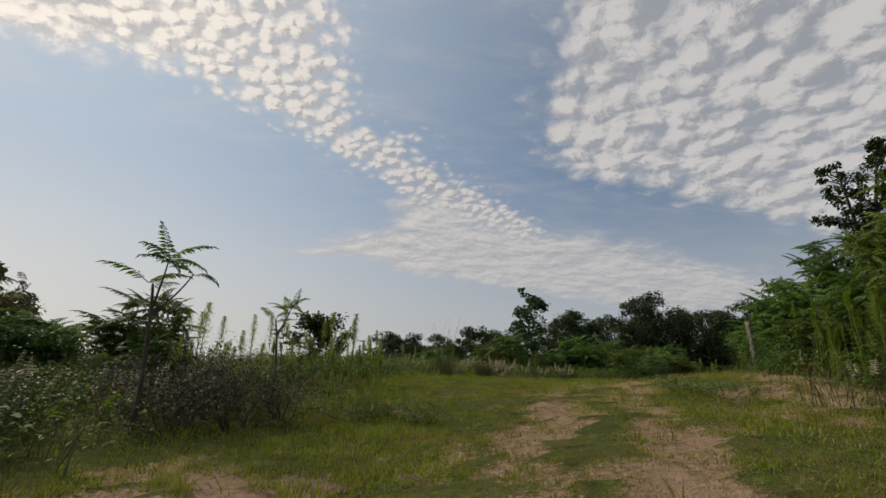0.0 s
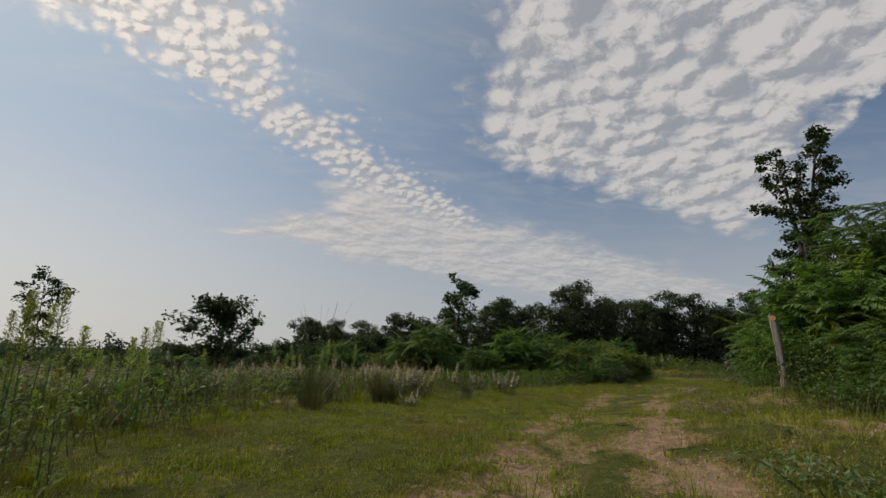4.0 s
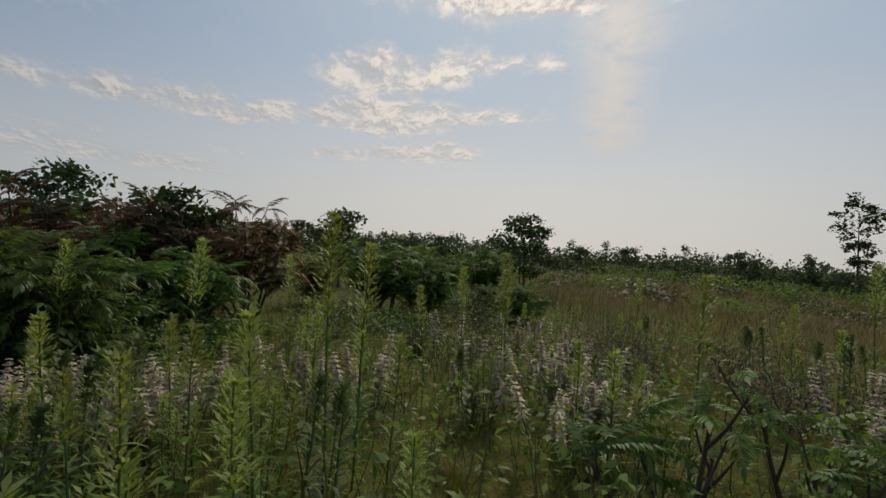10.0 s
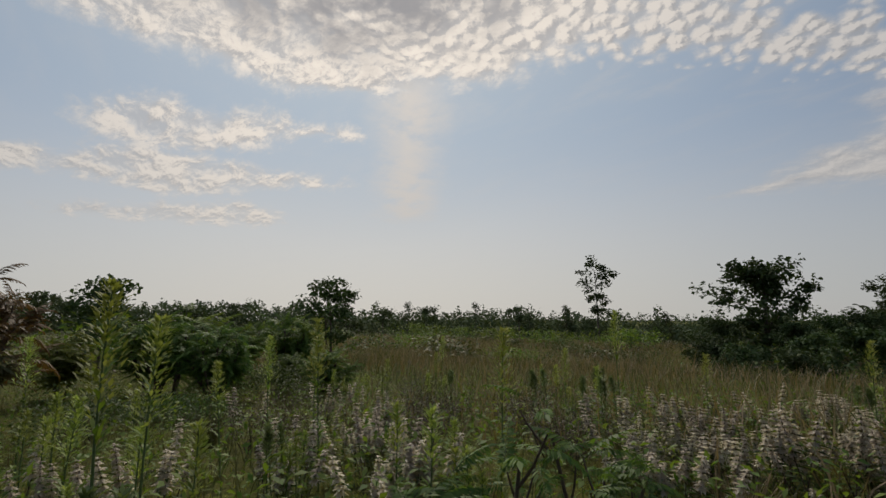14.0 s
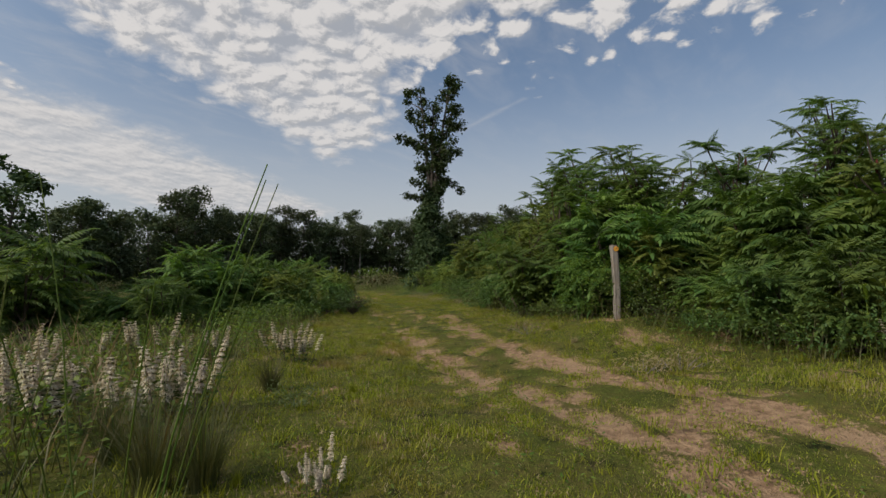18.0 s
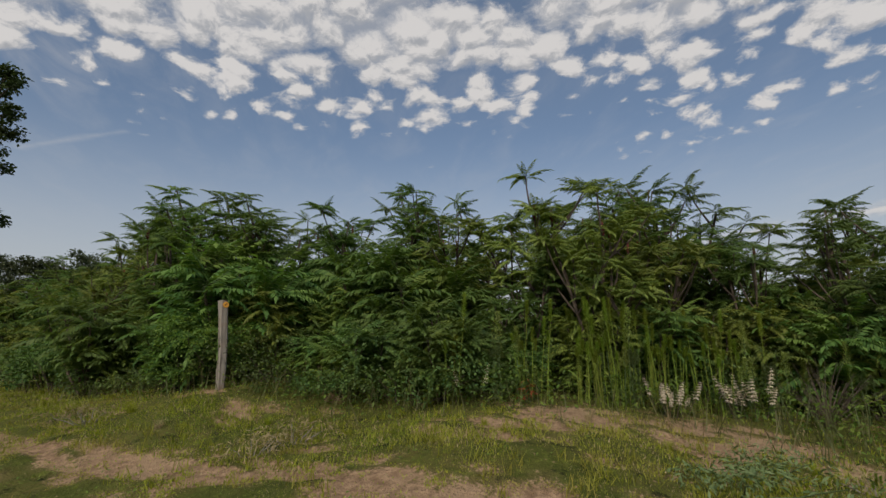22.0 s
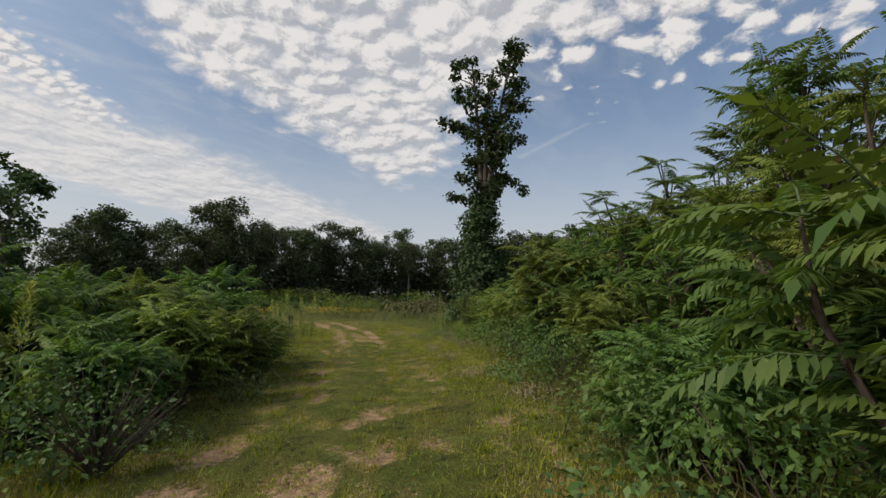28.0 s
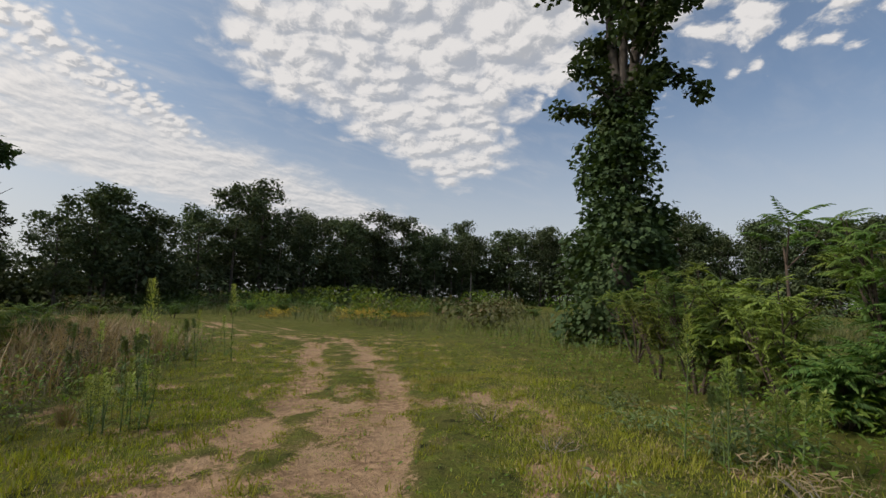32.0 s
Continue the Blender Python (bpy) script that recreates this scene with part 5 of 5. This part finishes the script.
mints = [horsemint(k, h, "pale horsemint in bloom with tiered bracts") for k, h in ((4, 0.52), (5, 0.46), (3, 0.56), (6, 0.42))]
spots = []
for cx, cy, r, n in ((-3.0, 9.95, 0.3, 5), (-3.7, 10.15, 0.3, 4), (-1.75, 11.1, 0.45, 13), (-2.2, 12.0, 0.5, 10), (-0.75, 11.75, 0.4, 13), (-1.1, 11.85, 0.35, 10), (-0.5, 12.35, 0.45, 13), (-2.0, 13.6, 0.8, 14), (-0.9, 14.2, 0.8, 12),
                     (1.0, 12.9, 0.5, 12), (1.15, 11.15, 0.25, 5), (0.95, 11.65, 0.3, 4), (1.5, 11.4, 0.12, 2), (3.05, 12.4, 0.2, 4), (1.8, 14.2, 0.6, 10), (2.6, 13.6, 0.4, 5), (0.3, 13.4, 0.5, 8),
                     (-2.55, 9.75, 0.2, 4), (-2.0, 9.55, 0.12, 1), (-2.85, 6.95, 0.3, 6), (-2.75, 7.3, 0.3, 6), (-2.7, 7.6, 0.25, 5), (-3.15, 9.0, 0.4, 6), (-3.5, 8.1, 0.5, 6), (-3.6, 4.5, 0.9, 14), (-4.6, 5.6, 0.7, 8), (4.9, 4.3, 0.12, 3), (4.85, 5.3, 0.15, 2), (4.4, 2.6, 0.15, 3), (3.95, 1.45, 0.25, 4),
                     (5.4, 7.0, 0.08, 1), (-5.0, 10.6, 0.8, 8)):
    spots += ring(cx, cy, r, round(n * 0.72) if n > 4 else n)
spots += ring(1.2, 9.75, 0.12, 3, 0.55)
spread(mints, spots, (0.8, 1.15), 0.7)

weeds = [horseweed(0.8, "tall green horseweed with a feathery top"), horseweed(0.95, "tall green horseweed with a feathery top"), horseweed(0.62, "green horseweed standing among the flowers"),
         horseweed(0.55, "grey-green leafy weed in the meadow", SAGE, 0.25, "leafy_weed", 3), horseweed(0.55, "branching light green weed", WEED, 0.5, "leafy_weed", 4)]
spots = []
for cx, cy, r, n in ((-2.4, 8.2, 0.7, 12), (-2.0, 7.4, 0.6, 10), (-2.9, 7.0, 0.8, 10), (-3.3, 9.2, 0.6, 6), (-1.9, 9.6, 0.5, 5), (-4.2, 8.6, 0.8, 8), (-1.4, 8.4, 0.7, 7), (-1.0, 12.9, 0.6, 6), (-3.2, 12.8, 1.2, 12),
                     (-5.4, 11.8, 1.2, 10), (-0.4, 14.6, 1.2, 10), (-2.2, 6.0, 0.5, 5), (-3.0, 5.4, 0.8, 8), (4.8, 3.2, 0.3, 6), (4.9, 4.1, 0.3, 6), (4.3, 1.4, 0.4, 6), (5.3, 5.6, 0.4, 8), (5.5, 6.6, 0.3, 6), (6.6, 16.2, 0.7, 8), (12.2, 14.6, 0.5, 6), (13.4, 15.8, 0.5, 6),
                     (-1.0, 6.8, 0.4, 5), (12.2, 22.8, 0.9, 12), (13.3, 25.2, 1.2, 16), (14.6, 27.8, 1.2, 12), (11.0, 23.4, 1.0, 8), (12.4, 28.5, 1.2, 8), (16.6, 21.0, 0.5, 5)):
    spots += ring(cx, cy, r, n)
spread(weeds, spots, (0.75, 1.15), 1.25)
stalks = [horseweed(1.15, "tall light green flower stalk before the thicket", LIME, 0.22, "flower_stalk", 1, 0.45, LIME), horseweed(0.95, "tall light green flower stalk before the thicket", LIME, 0.2, "flower_stalk", 1, 0.45, LIME),
          horseweed(0.75, "clump of yellow-green stalks", LIME, 0.15, "flower_stalk", 4, 0.4, LIME)]
spots = ring(5.35, 6.5, 0.3, 8) + ring(5.2, 5.8, 0.35, 16) + ring(5.15, 5.2, 0.35, 16) + ring(5.1, 4.6, 0.3, 10) + ring(5.2, 3.9, 0.25, 4) + ring(5.6, 7.3, 0.25, 4) + ring(-0.95, 4.95, 0.4, 14, 0.72) + ring(2.7, 5.6, 0.01, 1, 0.4) + ring(15.0, 17.2, 0.4, 5)
spread(stalks, spots, (0.8, 1.1), 1.0)
bunches = [bunch_grass(0.75, 330, 5, "tall clump of bunch grass with bare seed stalks"), bunch_grass(0.4, 170, 0, "rounded tuft of green grass", mtl=GRASS), bunch_grass(0.5, 150, 2, "dry bunch grass tuft", mtl=DRY_GRASS)]
spots = [(-0.03, 10.4, 1.05, 0), (0.85, 10.4, 0.75, 0), (1.0, 10.25, 0.8, 0), (0.15, 10.6, 0.8, 0), (0.6, 10.0, 0.8, 1), (0.1, 9.9, 0.7, 1), (-0.5, 10.0, 0.8, 1), (0.9, 10.9, 0.7, 0), (2.3, 11.6, 0.6, 0), (-1.2, 10.8, 0.8, 2), (-6.0, 12.6, 0.9, 0), (-5.2, 9.4, 0.8, 0), (13.7, 24.8, 0.8, 2), (4.3, 6.4, 0.35, 2), (3.7, 6.1, 0.35, 1),
         (4.3, 7.3, 0.3, 1), (3.4, 5.2, 0.4, 1), (5.3, 10.0, 0.35, 2), (15.8, 21.9, 0.5, 2)]
for i in range(150):
    x, y = (rng.uniform(-2.6, 1.2), rng.uniform(4.5, 10.8)) if i < 70 else (WALKED[i * 2, 0] + rng.normal(0, 2.0), WALKED[i * 2, 1] + rng.normal(0, 2.0))
    if abs(float(track_offset(np.array([x]), np.array([y]))[0][0])) > 0.9 and float(bareness(np.array([x]), np.array([y]))[0][0]) < 0.5:
        spots.append((x, y, rng.uniform(0.3, 0.6), 1 if i % 4 else 2))
spread(bunches, spots, (0.95, 1.05), 1.0)
tall_bunch = bunch_grass(0.72, 120, 7, "tall loose bunch grass with long bare seed stalks", 0.0024)
put(tall_bunch, 0.17, 9.03, 40)
copy_thing(tall_bunch, at(0.06, 9.3, 150, 0.85))
sage = [bush("grey_green_tuft", 0.16, 0.3, 420, 0.045, SAGE, "low grey-green spreading plant on the verge", "plant", STEM, 0.25, 7, "verge plants"),
        bush("dry_grey_tuft", 0.16, 0.25, 300, 0.06, DRY_GRASS, "low tuft of dry grey stems", "plant", DEAD, 0.10, 9, "verge plants")]
spread(sage, [(-0.7, 4.6, 1.15, 0), (-0.2, 4.4, 0.9, 0), (4.75, 8.8, 1.2, 1), (4.45, 9.05, 0.9, 1), (5.98, 10.87, 0.9, 1), (3.1, 6.15, 1.0, 0), (3.35, 5.7, 0.9, 0), (3.13, 5.07, 0.8, 1), (12.0, 17.2, 0.7, 1), (13.2, 18.6, 0.7, 1), (16.3, 22.9, 0.8, 1), (17.0, 22.0, 0.8, 0), (16.0, 22.1, 0.6, 1), (17.8, 22.6, 0.8, 0), (13.9, 18.3, 0.8, 1), (14.5, 19.0, 0.9, 0), (14.9, 19.6, 0.8, 1), (15.5, 20.2, 1.0, 0), (16.1, 20.7, 0.9, 1), (15.2, 20.9, 0.8, 0), (16.9, 21.2, 1.1, 0), (17.6, 21.6, 1.0, 1), (10.4, 14.9, 0.8, 1), (11.2, 15.7, 0.9, 0), (11.0, 16.1, 0.7, 1),
              (2.1, 11.0, 0.7, 0), (2.6, 9.9, 0.6, 0), (12.0, 24.4, 1.4, 0), (8.6, 17.0, 1.2, 0), (7.6, 16.1, 1.0, 0)], (0.9, 1.1))
redleaf = bush("red_leaved_weed", 0.28, 0.14, 40, 0.09, RED, "small weed with orange-red leaves", "weed", STEM, 0.22, 5, "")
put(redleaf, 5.15, 6.6, 0, 0.8)
dead = new("dead_brush")
part("dead_twig", mesh_np("dead_twig", [(*join([tube(bent((0, 0, 0), rng.uniform(0, 6.28), rng.uniform(0.1, 0.8), rng.uniform(0.3, 0.6), 6, 0.2, 0.1), np.linspace(0.005, 0.0015, 6), 4) for _ in range(60)]), 0)], [TWIG]), dead)
dead.children[0]["kind"] = "stuff"
tagged(dead, "brown dead twiggy brush at the thicket edge", "brush")
put(dead, 4.5, 3.75, 0, 1.2)
copy_thing(dead, at(13.6, 15.2, 50, 1.2))
copy_thing(dead, at(7.2, 15.6, 50, 1.0))
brown = [bush("brown_weed", 0.62, 0.55, 2600, 0.03, BROWN, "dark brown withered weeds beside the path", "weed", TWIG, 0.3, 14, "withered weeds")]
spread(brown, [(-1.75, 4.25), (-2.1, 3.95), (-1.5, 4.75), (-2.4, 4.5), (-2.0, 5.1), (-2.9, 4.9), (13.4, 15.0, 0.8), (12.7, 14.4, 0.8), (11.9, 15.4, 0.7), (11.3, 14.8, 0.7), (12.5, 16.0, 0.7), (10.6, 14.2, 0.6), (13.2, 16.8, 0.7), (7.9, 16.6, 0.6), (9.6, 18.9, 0.6), (15.6, 19.2, 0.5), (15.0, 18.7, 0.5), (16.4, 19.9, 0.6), (-3.6, 12.0, 0.8), (12.4, 23.6, 0.8), (13.0, 24.6, 0.8), (11.4, 23.2, 0.9), (12.0, 25.0, 0.9), (11.0, 24.6, 1.0), (13.6, 26.4, 0.9), (12.6, 27.2, 1.0), (14.2, 28.6, 0.9), (10.4, 20.6, 0.6), (10.9, 21.2, 0.7), (11.6, 22.0, 0.6), (-2.6, 11.2, 0.8), (-3.4, 10.6, 0.8), (-1.6, 11.6, 0.7), (-4.6, 9.6, 0.9), (-4.2, 11.4, 0.9), (-0.6, 11.4, 0.6)], (0.85, 1.15))

# saplings by the path
rng = np.random.default_rng(25)
sap = [sumac("sumac_sapling", 0.72, 0.5, 4, 2, 2, 0.25, SUMAC, "sumac sapling with bare dark stems and long leaves", 0, 0.5),
       sumac("sumac_sapling", 1.6, 0.25, 1, 2, 5, 0.36, SUMAC, "slender sumac sapling with a leafy top", 0, 0.75)]
spread(sap, [(-1.5, 9.5, 1.0, 0), (-1.35, 9.95, 0.95, 0), (-2.4, 3.85, 0.98, 1), (-1.88, 5.38, 0.78, 1), (19.9, 19.4, 1.6, 1), (24.0, 22.6, 1.9, 1), (-13.0, 14.1, 1.2, 1)], (0.97, 1.03))
spread([tree("small_tree", 2.9, 0.05, 12, 3, 1500, 0.14, TREE_LEAF, "small dark tree rising over the shrubs", 0.25, 0.33, 0.10)], [(-13.2, 14.4, 0.95), (-6.9, 6.6, 0.68), (-16, 9.0, 1.0), (-11.5, 3.0, 1.0)], (0.95, 1.05))
spread([sumac("sumac_shrub", 2.0, 1.0, 4, 4, 7, 0.5, SUMAC, "green sumac shrub at the edge of the field", 0, 0.3)],
       [(-6.3, 5.6, 0.8), (-5.1, 4.6, 0.8), (-5.3, 6.3, 0.75), (-5.9, 7.0, 0.75), (-7.4, 3.4), (-9.2, 9.7), (11.0, 28.4, 0.6), (10.0, 26.6, 0.6), (12.0, 32.0, 0.6), (10.4, 30.6, 0.6), (8.8, 28.6, 0.7), (13, 38, 0.5), (15, 40, 0.6), (18, 43, 0.6), (21, 45, 0.55), (24, 46, 0.6), (27, 46.5, 0.5), (16.5, 42.5, 0.5), (22.5, 47, 0.6), (30, 47.5, 0.5), (33, 43, 0.5), (31, 39, 0.5), (35, 37, 0.6), (3.9, 21.2), (5.6, 22.4), (7.6, 24.0), (5.0, 25.6), (2.2, 24.0)], (0.85, 1.1))

# ---- far field ----
rng = np.random.default_rng(26)
fieldbush = [bush("field_bush", 0.9, 1.1, 520, 0.12, WEED, "green bush in the open field", group="field bushes"), bush("field_bush", 0.7, 1.2, 520, 0.12, BRAMBLE, "dark low bush in the field", group="field bushes"),
             bush("field_bush", 0.6, 1.0, 480, 0.11, LONG_GRASS, "olive brushy growth in the field", group="field bushes"), bush("goldenrod_patch", 0.6, 0.9, 500, 0.08, GOLD, "patch of yellow goldenrod in bloom", "wildflower", group="goldenrod")]
spots = []
for i in range(200):
    x, y = rng.uniform(-45, 50), rng.uniform(14, 64)
    o = float(track_offset(np.array([x]), np.array([y]))[0][0])
    if abs(o) < 5 or np.hypot(WALKED[:, 0] - x, WALKED[:, 1] - y).min() < 11 or (x > 8 and y < 24) or (abs(x) < 3 and y < 16) or (-14 < x < 1 and y < 24):
        continue
    spots.append((x, y, rng.uniform(0.8, 1.7), int(rng.integers(0, 3))))
for i in range(36):
    x, y = rng.uniform(-60, -10), rng.uniform(-20, 14)
    spots.append((x, y, rng.uniform(0.8, 1.6), int(rng.integers(0, 3))))
for i in range(40):
    x, y = rng.uniform(14, 60), rng.uniform(-30, 22)
    if y < x * 0.9 - 3:
        spots.append((x, y, rng.uniform(1.0, 2.0), int(rng.integers(0, 2))))
for i in range(16):
    spots.append((rng.uniform(22, 31), rng.uniform(41, 47), rng.uniform(0.7, 1.1), 3))
for i in range(60):
    u = rng.uniform(0, 1)
    spots.append((5 + 62 * u + rng.normal(0, 1.5), 56 + 9 * math.sin(u * 2.6) + rng.normal(0, 1.5), rng.uniform(1.3, 2.6), 1))
spread(fieldbush, spots, (0.9, 1.1))


def dry_field(n):
    k = n // 18
    x = np.r_[rng.normal(14.0, 0.9, k), rng.uniform(-45, 2, n - k)]
    y = np.r_[rng.normal(29.0, 2.0, k), rng.uniform(11, 75, n - k) ** 1.0]
    off, _ = track_offset(x, y)
    keep = (np.abs(off) > 2.6) & ~((x > -14) & (x < -6) & (y < 14))
    return x[keep], y[keep], 0.6 + 0.8 * ripple(x[keep], y[keep], 0.5, 3.0)


def olive_field(n):
    x, y = rng.uniform(-40, 45, n), rng.uniform(12, 60, n)
    off, _ = track_offset(x, y)
    keep = (np.abs(off) > 4.5) & ~((x > 9) & (y < 22))
    return x[keep], y[keep], 0.6 + 0.8 * ripple(x[keep], y[keep], 0.4, 1.0)


blades("dry_grass", 90000, dry_field, (0.3, 0.7), 0.014, DRY_GRASS, "dry pinkish-brown grass in the field", 0.5)
blades("field_grass", 60000, olive_field, (0.25, 0.6), 0.018, LONG_GRASS, "olive green field grass", 0.5)


def herb_leaves(n):
    """Small broad leaves of low herbs between the grasses."""
    k = n // 9
    x, y = round_walk(k, 11.0)
    f, off = field_side(x, y)
    b, _ = bareness(x, y)
    keep = (rng.uniform(0, 1, k) < 0.12 + 0.88 * f) & (b < 0.5)
    x, y, f = np.repeat(x[keep], 9), np.repeat(y[keep], 9), np.repeat(f[keep], 9)
    m = len(x)
    a = rng.uniform(0, 6.28, m)
    r = rng.uniform(0.01, 0.12, m)
    h = rng.uniform(0.0, 1.0, m) * (0.05 + 0.32 * f)
    x, y = x + r * np.cos(a), y + r * np.sin(a)
    s = rng.uniform(0.02, 0.06, m) * (0.6 + 0.6 * f)
    v = repeat(LEAF, LEAF_F, rot(a - 1.57 + rng.normal(0, 0.5, m), rng.normal(0, 0.5, m), rng.normal(0, 0.4, m)), np.stack([s * 0.45, s, s], -1), np.stack([x, y, ground_z(x, y) + h], -1))
    return tagged(new("low_herbs", mesh_np("low_herbs", [(*v, 0)], [WEED])), "low leafy herbs between the grasses", "plants", kind="stuff")


herb_leaves(240000)
